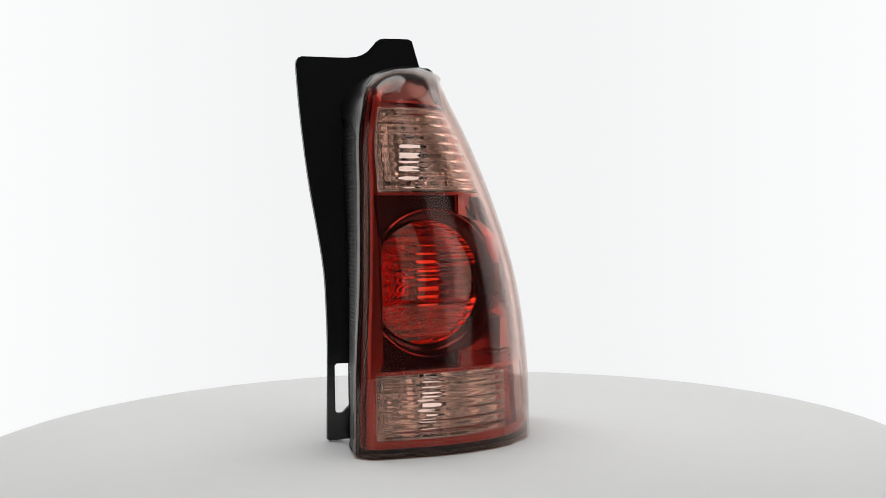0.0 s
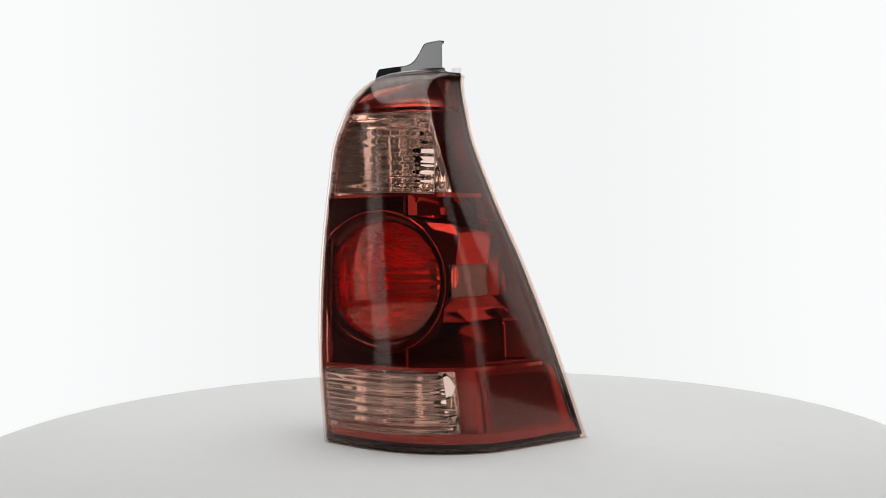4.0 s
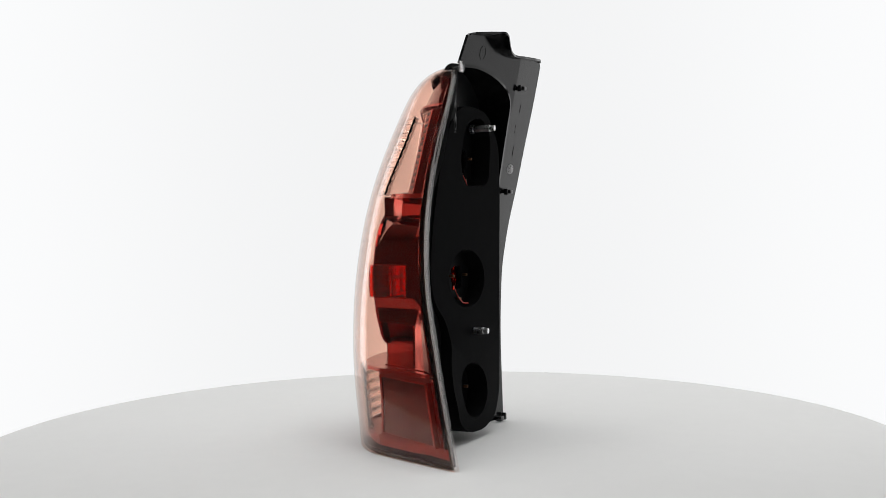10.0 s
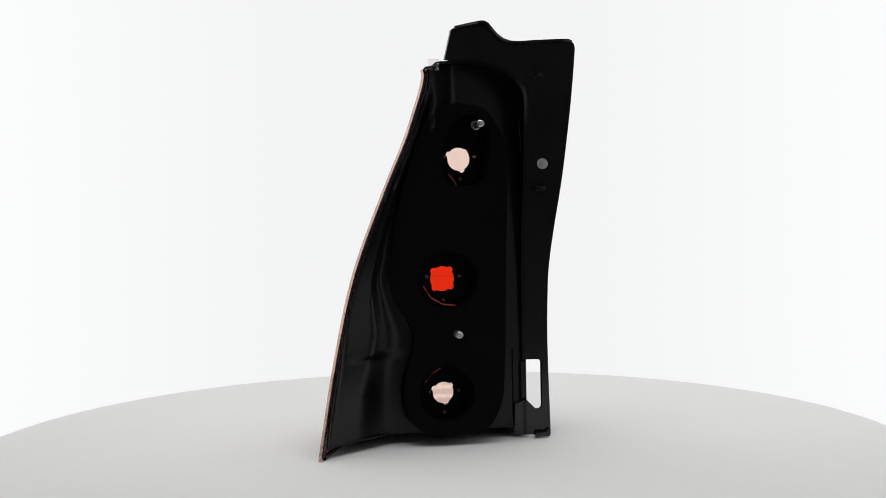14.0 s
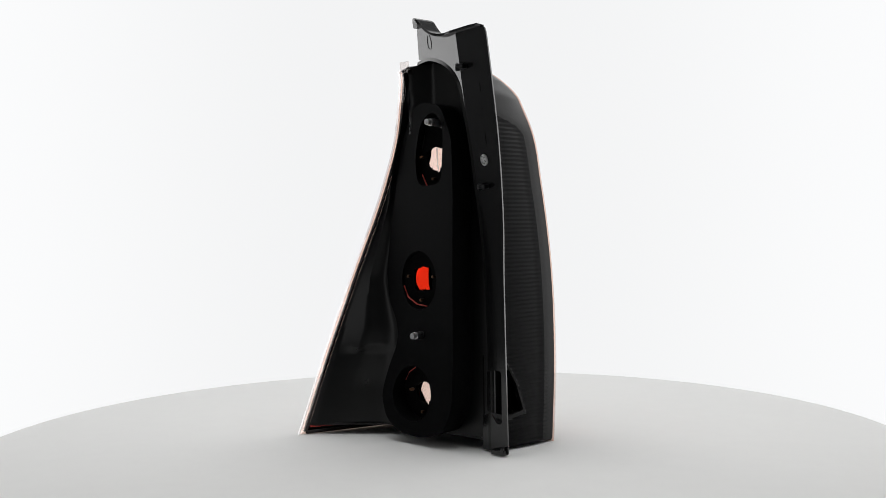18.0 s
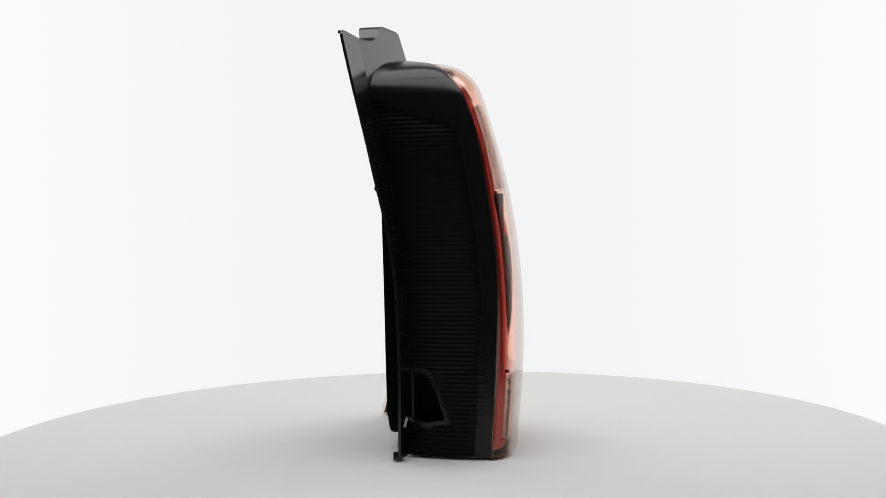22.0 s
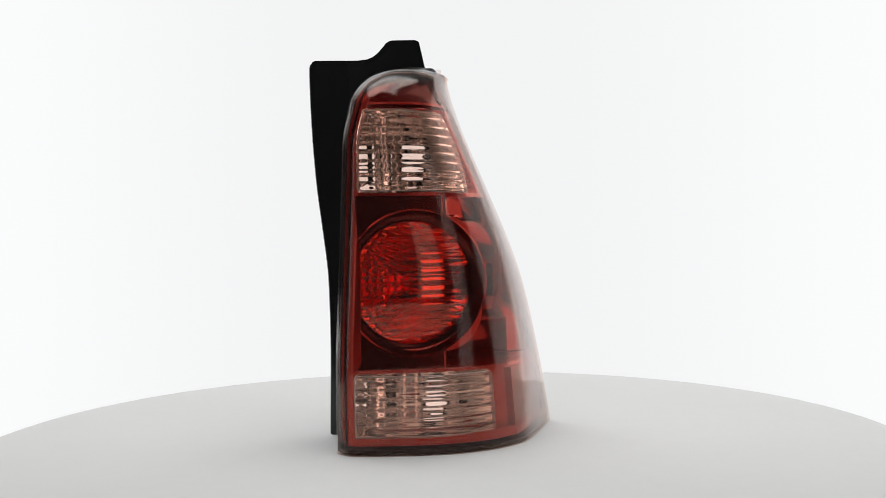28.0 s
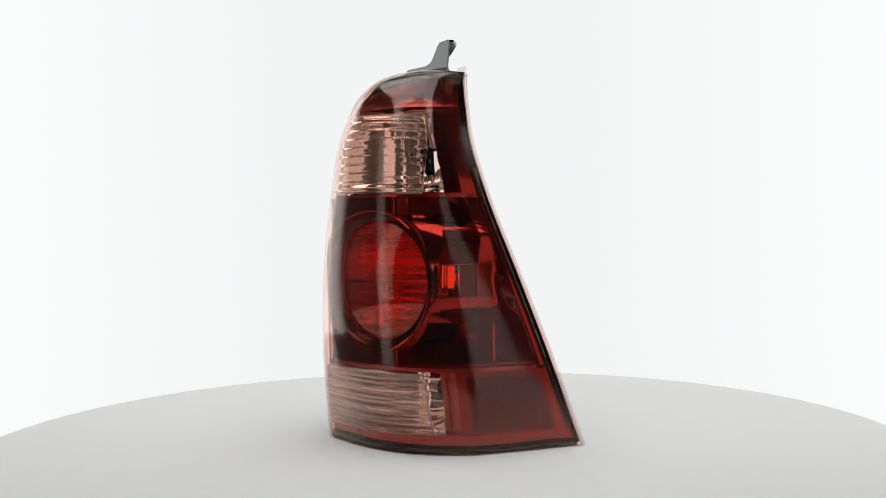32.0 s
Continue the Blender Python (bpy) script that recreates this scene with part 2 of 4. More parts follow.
CREST = [(-.0850, -.0262, .4165), (-.0780, -.0185, .4245), (-.0680, -.0135, .4305), (-.0460, -.0070, .4375), (-.0165, .0060, .4400), (.0020, .0161, .4375), (.0150, .0200, .4345), (.0215, .0325, .4305)]
KNOT = 0.395           # above this height the lens folds back to its crest
FOLD = 0.9


def column_points(v):
    """The eight control points at height parameter v (0 bottom, 1 crest)."""
    v = min(max(v, 0.0), 1.0)
    low = min(v / FOLD, 1.0) * KNOT
    pts = []
    for c, t, drop in zip(COLUMN_CURVES, CREST, (.0125, .010, .006, .004, .003, .003, .003, .003)):
        x, y = c(low)
        p = np.array([x, y, low])
        if v > FOLD:
            s = (v - FOLD) / (1 - FOLD)
            t = np.array(t)
            x2, y2 = c(KNOT - 0.01)
            way = (p - np.array([x2, y2, KNOT - 0.01])) / 0.01
            m = p + way * (t[2] - drop - KNOT)
            p = (1 - s) ** 2 * p + 2 * s * (1 - s) * m + s * s * t
        pts.append(p)
    return np.array(pts)


def spline_weights(n, us):
    """Clamped quadratic B-spline weights of n controls at us in 0..1."""
    spans = n - 2
    W = np.zeros((len(us), n))
    knots = np.concatenate([[0, 0], np.arange(spans + 1), [spans, spans]]).astype(float)
    for r, u in enumerate(us):
        x = min(max(u, 0.0), 1.0) * spans
        i = min(int(x), spans - 1) + 2
        N = np.zeros(n + 3)
        N[i] = 1.0
        for d in (1, 2):
            for j in range(n + 2 - d + 1):
                a = (x - knots[j]) / (knots[j + d] - knots[j]) * N[j] if j + d < len(knots) and knots[j + d] > knots[j] else 0
                b = (knots[j + d + 1] - x) / (knots[j + d + 1] - knots[j + 1]) * N[j + 1] if j + d + 1 < len(knots) and knots[j + d + 1] > knots[j + 1] else 0
                N[j] = a + b
        W[r] = N[:n]
    return W


COLUMN_CURVES = [curve_keys(c) for c in COLUMNS]
NU, NV = 161, 201
WU = spline_weights(8, np.linspace(0, 1, NU))
FORM = np.array([WU @ column_points(v) for v in np.linspace(0, 1, NV)])
_du = np.gradient(FORM, axis=1)
_dv = np.gradient(FORM, axis=0)
INWARD = np.cross(_dv, _du)
INWARD /= np.linalg.norm(INWARD, axis=2, keepdims=True) + 1e-12
if INWARD[60, 80, 1] < 0:
    INWARD = -INWARD


def bilinear(A, u, v):
    x, y = np.clip(u, 0, 1) * (NU - 1), np.clip(v, 0, 1) * (NV - 1)
    i, j = np.minimum(x.astype(int), NU - 2), np.minimum(y.astype(int), NV - 2)
    a, b = (x - i)[..., None], (y - j)[..., None]
    return (1 - b) * ((1 - a) * A[j, i] + a * A[j, i + 1]) + b * ((1 - a) * A[j + 1, i] + a * A[j + 1, i + 1])


def skin(u, v, depth):
    """Points of the lens's outer skin, moved inwards by depth metres."""
    u, v = np.broadcast_arrays(np.asarray(u, float), np.asarray(v, float))
    n = bilinear(INWARD, u, v)
    n = n / np.linalg.norm(n, axis=-1, keepdims=True)
    return bilinear(FORM, u, v) + n * np.asarray(depth)[..., None]


def v_of(z):
    return z / KNOT * FOLD


def u_of(x, z):
    """Where the skin at height z has this x."""
    row = FORM[int(round(v_of(z) * (NV - 1)))]
    return float(np.interp(x, row[:, 0], np.linspace(0, 1, NU)))


def patch(v0, v1, left, right, depth, thick, nv=24, nu=40):
    """A plate that follows the skin between two side lines left(v), right(v), which give u."""
    v = np.linspace(v0, v1, nv)
    s = np.linspace(0, 1, nu)
    L = np.array([left(q) for q in v])[:, None]
    R = np.array([right(q) for q in v])[:, None]
    U = L + (R - L) * s[None, :]
    V = np.repeat(v[:, None], nu, axis=1)
    d = np.zeros_like(U) + depth if np.isscalar(depth) else depth(U, V)
    th = thick(U, V) if callable(thick) else thick
    return slab(skin(U, V, d), skin(U, V, d + th))


# Openings of the bezel, as x at their lower and upper ends.
UP_Z, LOW_Z, MID_Z = (0.293, 0.387), (0.0205, 0.0885), (0.102, 0.286)
up_l = lambda v: np.interp(v, [v_of(0.293), v_of(0.387)], [u_of(-.095, .293), u_of(-.086, .387)])
up_r = lambda v: np.interp(v, [v_of(0.293), v_of(0.387)], [u_of(.040, .293), u_of(.014, .387)])
low_l = lambda v: u_of(-.1015, 0.05)
low_r = lambda v: u_of(.064, 0.05)

# ---------------------------------------------------------------- the inner form
# The reflector body stands well behind the lens: a flat front from its left edge to a corner, then a flank back to the seam.
CORNER = curve_keys([(0.0, .0800, -.0370), (0.05, .0767, -.0362), (0.09, .0735, -.0400), (0.19, .0580, -.0480), (0.29, .0260, -.0330), (0.31, .0199, -.0295), (0.36, .0020, -.0240), (0.40, -.0153, -.0197), (0.44, -.0330, -.0100)])
U_CORNER = 0.74


def inner_at(S, V, reach=0.0):
    """Points of the inner form: S from 0 (left edge) over 1 (corner) to 2 (seam); reach moves them towards the lens."""
    S, V = np.broadcast_arrays(np.asarray(S, float), np.asarray(V, float))
    UL = np.interp(V, [v_of(.0885), v_of(.293)], [low_l(0), up_l(v_of(.293))])
    L = skin(UL, V, 0.0092 + 0 * V)
    E = skin(0.9935 + 0 * V, V, 0.0055 + 0 * V)
    zc = np.minimum(bilinear(FORM, 0.6 + 0 * V, V)[..., 2], 0.430)
    K = np.concatenate([CORNER(zc), zc[..., None]], axis=-1)
    a, b = np.clip(S, 0, 1)[..., None], np.clip(S - 1, 0, 1)[..., None]
    P = np.where(S[..., None] <= 1, L + (K - L) * a, K + (E - K) * b)
    h, top = S[..., None] / 2, np.clip((V - v_of(.388)) / 0.03, 0, 1)[..., None]
    P = P * (1 - top) + ((1 - h) ** 2 * L + 2 * h * (1 - h) * K + h * h * E) * top
    U = np.where(S <= 1, UL + (U_CORNER - UL) * S, U_CORNER + (0.985 - U_CORNER) * (S - 1))
    return P + (skin(U, V, 0.0045 + 0 * V) - P) * np.asarray(reach)[..., None]


def inner_patch(v0, v1, s0, s1, lift, thick, nv=20, ns=40):
    """A plate on the inner form, lifted off it and thick in metres, both along its outward normal."""
    V, S = np.meshgrid(np.linspace(v0, v1, nv), np.linspace(s0, s1, ns), indexing="ij")
    P = inner_at(S, V)
    t = np.gradient(P, axis=1)
    n = np.stack([t[..., 1], -t[..., 0], 0 * t[..., 0]], axis=-1)
    n /= np.linalg.norm(n, axis=-1, keepdims=True) + 1e-12
    if callable(lift):
        lift = lift(S, V)[..., None]
    return slab(P + n * lift, P + n * (lift - thick))


def inner_shelf(v0, v1, s0, s1, reach, depth=0.05, nv=4, ns=60):
    """A ledge that stands out from the inner form towards the lens and runs some way back into the body."""
    V, S = np.meshgrid(np.linspace(v0, v1, nv), np.linspace(s0, s1, ns), indexing="ij")
    P = inner_at(S, V)
    Q = np.stack([0.01 + 0 * V, 0.012 + 0 * V, P[..., 2]], axis=-1)
    r = reach * np.clip((1.93 - S) / 0.12, 0, 1) + 0 * V
    return slab(inner_at(S, V, r), P + (Q - P) * (depth * np.clip((1.85 - S) / 0.6, 0.02, 1))[..., None])


# ---------------------------------------------------------------- the bracket plate
xout = curve_keys([(0.0, -.129), (0.15, -.127), (0.2, -.1285), (0.25, -.134), (0.3, -.140), (0.35, -.144), (0.4, -.1465), (0.48, -.148)])
yout = curve_keys([(0.0, .033), (0.15, .033), (0.2, .0355), (0.25, .042), (0.3, .052), (0.35, .062), (0.4, .073), (0.48, .0895)])


PLATE_FOLD = 0.048     # the outer strip of the bracket is bent back by a few degrees


def plate_y(x, z):
    d = x - float(xout(z)[0])
    return float(yout(z)[0]) - 0.20 * min(d, PLATE_FOLD) - 0.44 * max(d - PLATE_FOLD, 0)


def back_edge(w):
    """Where the housing's side wall meets the bracket, from its foot (0) over the arch to the outer top (1)."""
    x, z = ARCH(w)
    return np.array([x, plate_y(x, z), z])


ARCH = curve_keys([(0.0, -.101, 0.003), (0.25, -.101, .13), (0.5, -.100, .26), (0.70, -.098, .372), (0.78, -.094, .408), (0.86, -.070, .431), (0.93, -.036, .4425), (1.0, -.004, .4425)])
_seam = np.concatenate([skin(np.zeros(200), np.linspace(0, 1, 200), np.full(200, 0.0015)), skin(np.linspace(0.01, 0.82, 80), np.ones(80), np.full(80, 0.0015))])
_seam_turn = np.unwrap(np.arctan2(_seam[:, 2] - 0.38, _seam[:, 0] + 0.02)) + 2 * math.pi
_w = np.linspace(0, 1, 800)
_wz = ARCH(_w)[:, 1]


def w_at(z):
    """Where the arch's left side has this height."""
    top = int(np.argmax(_wz))
    return float(np.interp(z, _wz[:top], _w[:top]))


W_TURN = w_at(0.38)


def seam(w):
    """The lens edge that faces the arch at w: level with it up the side, then turning with it over the top."""
    x, z = ARCH(w)
    if w < W_TURN:
        k = int(np.argmax(_seam[:, 2] > 0.38)) + 1
        return np.array([np.interp(z, _seam[:k, 2], _seam[:k, i]) for i in range(3)])
    a = math.atan2(z - 0.38, x + 0.02) % (2 * math.pi)
    b = math.atan2(ARCH(1.0)[1] - 0.38, ARCH(1.0)[0] + 0.02)
    a = math.pi + (a - math.pi) * (math.pi - _seam_turn[-1]) / (math.pi - b)
    k = int(np.argmax(_seam[:, 2] > 0.38))
    order = np.argsort(-_seam_turn[k:], kind="stable") + k
    return np.array([np.interp(-a, -_seam_turn[order], _seam[order, i]) for i in range(3)])


# ---------------------------------------------------------------- the tail light: parts
def panel_row(z):
    """The rear panel's section at height z, from the lens edge in to the ridged wall."""
    vq = v_of(z) if z <= KNOT else FOLD + (1 - FOLD) * (z - KNOT) / 0.037
    pR = skin(np.array(0.9960), np.array(min(vq, 1.0)), np.array(0.0072))
    bx = float(np.interp(z, [0.0, .06, .10, .13, .19, .25, .30, .36, .43, .441], [.048, .050, .040, .034, .059, .050, .040, .022, .004, -.012]))
    bx = min(bx, pR[0] - 0.010)
    low = 1.0 if z < 0.103 else 0.0
    pB = np.array([bx, 0.0205, z])
    pM = pR * 0.58 + np.array([bx, 0.012, z]) * 0.42 + np.array([0, 0.004 - 0.006 * low + 0.008 * min(max((z - 0.28) / 0.05, 0), 1), 0])
    sw, bw = seam(w_at(z)), back_edge(w_at(z))
    k = (0.0205 - sw[1]) / (bw[1] - sw[1])
    pL = np.array([min(sw[0] + (bw[0] - sw[0]) * k + 0.001, bx - 0.002), 0.0205, z])
    row = [pR, pR * 0.92 + pM * 0.08 + np.array([0, -0.002, 0])]
    row += [pR * (1 - t) + pM * t + np.array([0, -0.002 * (1 - t), 0]) for t in np.linspace(0.2, 1, 7)]
    row += [pM * (1 - t) + pB * t + np.array([0, -0.008 * math.sin(math.pi * t), 0]) for t in np.linspace(0.12, 1, 7)]
    row += [pB * (1 - t) + pL * t for t in np.linspace(0.05, 1, 24)]
    return row


PANEL_ROWS = [(z, np.array(panel_row(z))) for z in np.linspace(0.012, 0.4408, 140)]


def before_panel(vf):
    """Keeps a plate inside the housing: no point of it behind the rear panel."""
    v = np.array(vf[0], dtype=float)
    zs = np.array([z for z, _ in PANEL_ROWS])
    for i, (x, y, z) in enumerate(v):
        row = PANEL_ROWS[int(np.argmin(np.abs(zs - z)))][1]
        if row[-1, 0] < x < row[0, 0] + 0.003:
            limit = np.interp(x, row[::-1, 0], row[::-1, 1]) - (0.0066 if i < len(v) // 2 else 0.0052)
            v[i, 1] = min(y, limit)
    return v, vf[1]


def fill_between(loops2d, lift):
    """Triangles between an outline and its holes in (x, z); lift gives the point for (x, z)."""
    bm = bmesh.new()
    edges = []
    for loop in loops2d:
        vs = [bm.verts.new((x, 0, z)) for x, z in loop]
        edges += [bm.edges.new((vs[i], vs[(i + 1) % len(vs)])) for i in range(len(vs))]
    bmesh.ops.triangle_fill(bm, use_beauty=True, use_dissolve=False, edges=edges)
    bm.verts.index_update()
    flat = [(v.co.x, v.co.z) for v in bm.verts]
    faces = [tuple(v.index for v in f.verts) for f in bm.faces]
    bm.free()
    return np.array([lift(x, z) for x, z in flat]), faces


def plate_of(loops2d, lift_a, lift_b):
    """A closed plate with holes, between two lifts."""
    va, fa = fill_between(loops2d, lift_a)
    vb = np.array([lift_b(*q) for loop in loops2d for q in loop])
    va2 = np.array([lift_a(*q) for loop in loops2d for q in loop])
    n = len(vb)
    faces = list(fa) + [tuple(i + n for i in f[::-1]) for f in fa]
    k = 0
    for loop in loops2d:
        m = len(loop)
        faces += [(k + i, k + (i + 1) % m, n + k + (i + 1) % m, n + k + i) for i in range(m)]
        k += m
    return np.concatenate([va2, vb]), faces


def bent_plate(loop, thick):
    """The bracket's plate, cut along its fold and across, so that it bends sharply."""
    bm = bmesh.new()
    vs = [bm.verts.new((x - float(xout(z)[0]), 0, z)) for x, z in loop]
    edges = [bm.edges.new((vs[i], vs[(i + 1) % len(vs)])) for i in range(len(vs))]
    bmesh.ops.triangle_fill(bm, use_beauty=True, use_dissolve=False, edges=edges)
    cuts = [((PLATE_FOLD, 0, 0), (1, 0, 0))] + [((0, 0, 0.02 * k), (0, 0, 1)) for k in range(1, 26)]
    for co, no in cuts:
        bmesh.ops.bisect_plane(bm, geom=bm.verts[:] + bm.edges[:] + bm.faces[:], dist=1e-6, plane_co=co, plane_no=no)
    bm.verts.index_update()
    flat = [(v.co.x + float(xout(v.co.z)[0]), v.co.z) for v in bm.verts]
    front = np.array([(x, plate_y(x, z), z) for x, z in flat])
    n = len(front)
    faces = [tuple(v.index for v in f.verts) for f in bm.faces]
    faces += [tuple(i + n for i in f[::-1]) for f in faces]
    for e in bm.edges:
        if len(e.link_faces) == 1:
            a, b = e.verts[0].index, e.verts[1].index
            faces.append((a, b, b + n, a + n))
    bm.free()
    return np.concatenate([front, front + np.array([.0008, -thick, 0])]), faces


def rounded(points, radius, steps=5):
    """An outline with its corners rounded."""
    out = []
    n = len(points)
    for i in range(n):
        p, a, b = Vector(points[i]), Vector(points[i - 1]), Vector(points[(i + 1) % n])
        r = radius[i] if isinstance(radius, (list, tuple)) else radius
        da, db = (a - p), (b - p)
        ra, rb = min(r, da.length * 0.49), min(r, db.length * 0.49)
        s, e = p + da.normalized() * ra, p + db.normalized() * rb
        for k in range(steps + 1):
            t = k / steps
            q = s * (1 - t) ** 2 + p * 2 * t * (1 - t) + e * t * t
            out.append((q.x, q.y))
    return out


def densify(loop, step):
    out = []
    for i, p in enumerate(loop):
        q = loop[(i + 1) % len(loop)]
        n = max(1, int(math.hypot(q[0] - p[0], q[1] - p[1]) / step))
        out += [(p[0] + (q[0] - p[0]) * k / n, p[1] + (q[1] - p[1]) * k / n) for k in range(n)]
    return out


HOLES = [(-.024, .330, .0135), (-.002, .191, .0145), (-.001, .058, .0125)]   # x, z, radius of the bulb holes
HOLE_Y = 0.025


def circle(cx, cz, r, n=40, notch=0):
    out = []
    for k in range(n):
        a = 2 * math.pi * k / n
        rr = r
        if notch and (k - (4 if notch == 4 else 2)) % (n // notch) < 3:
            rr = r * 1.20
        out.append((cx + rr * math.cos(a), cz + rr * math.sin(a)))
    return out


def tail_light():
    root = new("tail_light")
    tagged(root, "red and clear car tail light with black housing, on the turntable", "tail light")

    # outer lens: shell 2.4 mm thick
    v = np.linspace(0, 1, 110)
    u = np.linspace(0, 1, 96)
    U, V = np.meshgrid(u, v)
    lens = part("outer_lens", slab(skin(U, V, 0.0 * U), skin(U, V, 0.0024 + 0.0 * U)), M_LENS, root, "glossy clear rose-tinted plastic lens", angle=50)

    # clear flange along the outer edge and the foot
    vv = np.linspace(0.0, 1.0, 90)
    edge = skin(np.ones_like(vv), vv, 0.0 * vv)
    inner = skin(np.ones_like(vv) * 0.985, vv, 0.0 * vv)
    out_way = edge - inner
    out_way /= np.linalg.norm(out_way, axis=1, keepdims=True)
    nrm = bilinear(INWARD, np.ones_like(vv), vv)
    strip = np.stack([edge + nrm * 0.0005, edge + out_way * 0.0033 + nrm * 0.001, edge + out_way * 0.0036 + nrm * 0.0055, edge + nrm * 0.0062], axis=1)
    part("lens_flange", loft(strip), M_RIM, lens, "clear flange along the lens edge")
    lug = join_vf([box_vf(.0075, .0405, .4365, .013, .0030, .013, .0006), box_vf(.0085, .0320, .4315, .015, .0190, .0030, .0006)])
    part("lens_lug", lug, M_RIM, lens, "small clear lug at the top of the lens")

    # dark sealing bead behind the edge of the lens
    uu = np.linspace(0.002, 0.996, 90)
    def bead_strip(u0, v0, u1, v1):
        a = skin(u0, v0, 0.0030 + 0 * u0)
        b = skin(u1, v1, 0.0030 + 0 * u1)
        c = skin(u1, v1, 0.0070 + 0 * u1)
        d = skin(u0, v0, 0.0070 + 0 * u0)
        return loft(np.stack([a, b, c, d], axis=1))
    part("foot_seal", bead_strip(uu, 0 * uu + 0.003, uu, 0 * uu + 0.013), M_SEAL, root, "dark sealing bead along the foot")
    vs = np.linspace(0.01, 0.985, 90)
    part("outer_seal", bead_strip(0 * vs + 0.9990, vs, 0 * vs + 0.9960, vs), M_SEAL, root, "dark sealing bead along the outer edge")
    part("inner_seal", bead_strip(0 * vs + 0.003, vs, 0 * vs + 0.016, vs), M_SEAL, root, "dark sealing bead along the housing")
    part("crest_seal", bead_strip(uu, 0 * uu + 0.996, uu, 0 * uu + 0.975), M_SEAL, root, "dark sealing bead over the crest")

    # bezel panels, 8 mm behind the skin
    D, TH = 0.0092, 0.002
    zero, one = (lambda q: 0.018), (lambda q: 0.9950)

    def eased(d):
        """Depth d that comes up to the lens at its outer edge."""
        return lambda U, V: 0.0045 + (d - 0.0045) * np.clip((0.9945 - U) / 0.03, 0, 1)
    S_UP, S_LOW = 1.30, 0.885     # where the lamp chambers end on the inner form
    part("bezel_panel", patch(v_of(0.009), 0.98, zero, lambda q: float(np.interp(q, [0.0, v_of(.0205), v_of(.0885), v_of(.102), v_of(.282), v_of(.293), v_of(.387), 0.98],
         [low_l(0), low_l(0), low_l(0), u_of(-.093, .102), u_of(-.093, .282), up_l(v_of(.293)), up_l(v_of(.387)), up_l(v_of(.387))])), D, TH, 80, 10), M_RED, root, "salmon red side of the bezel")
    part("bezel_panel", before_panel(inner_patch(v_of(0.387), 0.972, 0, 2, 0.0, TH, 16, 80)), M_RED_DULL, root, "dark red top of the bezel")
    part("bezel_ledge", inner_shelf(v_of(0.3945), v_of(0.3965), 0.0, 1.9, 0.22), M_RED, root, "thin red ledge over the upper window")
    part("bezel_ledge", inner_shelf(v_of(0.2865), v_of(0.2915), 0, 1.9, 0.42, 0.6), M_RED, root, "red ledge under the upper window")
    part("bezel_ledge", inner_shelf(v_of(0.0908), v_of(0.0950), 0, 1.9, 0.68, 0.8), M_RED, root, "red ledge over the lower window")
    part("bezel_panel", patch(v_of(0.009), v_of(0.0205), lambda q: low_l(0), one, eased(D), TH, 6, 90), M_RED, root, "red foot of the bezel")
    part("bezel_floor", inner_shelf(v_of(0.0172), v_of(0.0192), 0, 1.9, 0.9), M_RED, root, "red floor under the lower window")
    facet = lambda S, V: 0.0042 * np.minimum((S - S_UP) / 0.30, (2 - S) / (1.70 - S_UP))
    part("bezel_panel", before_panel(inner_patch(v_of(0.288), v_of(0.390), S_UP, 2, facet, TH, 24, 51)), M_RED_MIRROR, root, "red flank beside the upper window")
    part("bezel_panel", before_panel(inner_patch(v_of(0.0185), v_of(0.0905), S_LOW, 2, 0.0, TH, 16, 60)), M_RED, root, "red panel round the reflex reflector")
    part("bezel_panel", inner_patch(v_of(0.387), v_of(0.3885), 0, 1, 0.0, TH, 3, 40), M_RED, root)
    rx0, rx1 = 1.10, 1.86
    reflex = part("reflex_reflector", inner_patch(v_of(0.022), v_of(0.084), rx0, rx1, 0.0042, 0.003, 16, 30), M_RED_DULL, root, "dull dark red rectangular reflex reflector")
    for va, vb in ((.0195, .022), (.084, .0865)):
        part("border", inner_patch(v_of(va), v_of(vb), rx0 - .03, rx1 + .03, 0.0052, 0.005, 4, 30), M_RED, reflex)
    for sa, sb in ((rx0 - .03, rx0), (rx1, rx1 + .03)):
        part("border", inner_patch(v_of(.022), v_of(.084), sa, sb, 0.0052, 0.005, 16, 4), M_RED, reflex)
    # narrow ridge along the housing side of the bezel, and a flat dark strip painting a groove's shade
    part("bezel_ridge", patch(v_of(0.012), 0.975, lambda q: 0.020, lambda q: 0.027, 0.0045, 0.003, 70, 4), M_RED, root, "narrow bright red ridge along the bezel")
    part("bezel_groove_shade", patch(v_of(0.012), 0.975, lambda q: 0.034, lambda q: 0.045, 0.0086, 0.0012, 70, 4), M_RECESS_SHADE, root, "flat dark strip along the bezel, a groove's shade as colour")
    # small teeth beside the windows: upper ones dark inlays painting shaded notches, lower ones red
    for k in range(13):
        z = 0.297 + 0.0072 * k
        for sa in (S_UP + .06, S_UP + .17):
            part("tooth", inner_patch(v_of(z), v_of(z + 0.0036), sa, sa + 0.055, lambda S, V: facet(S, V) + 0.0005, 0.0008, 3, 4), M_RECESS_SHADE, root)
    for k in range(7):
        z = 0.026 + 0.0085 * k
        part("tooth", inner_patch(v_of(z), v_of(z + 0.0045), S_LOW + 0.012, S_LOW + 0.045, 0.002, 0.002, 3, 4), M_RED, root)

    # ribbed windows
    def ribbed(z0, z1, left, right, n, deep, name, label, amp=0.0010, d0=0.0034):
        nv = n * 10 + 1
        v = np.linspace(v_of(z0), v_of(z1), nv)
        s = np.linspace(0, 1, 48)
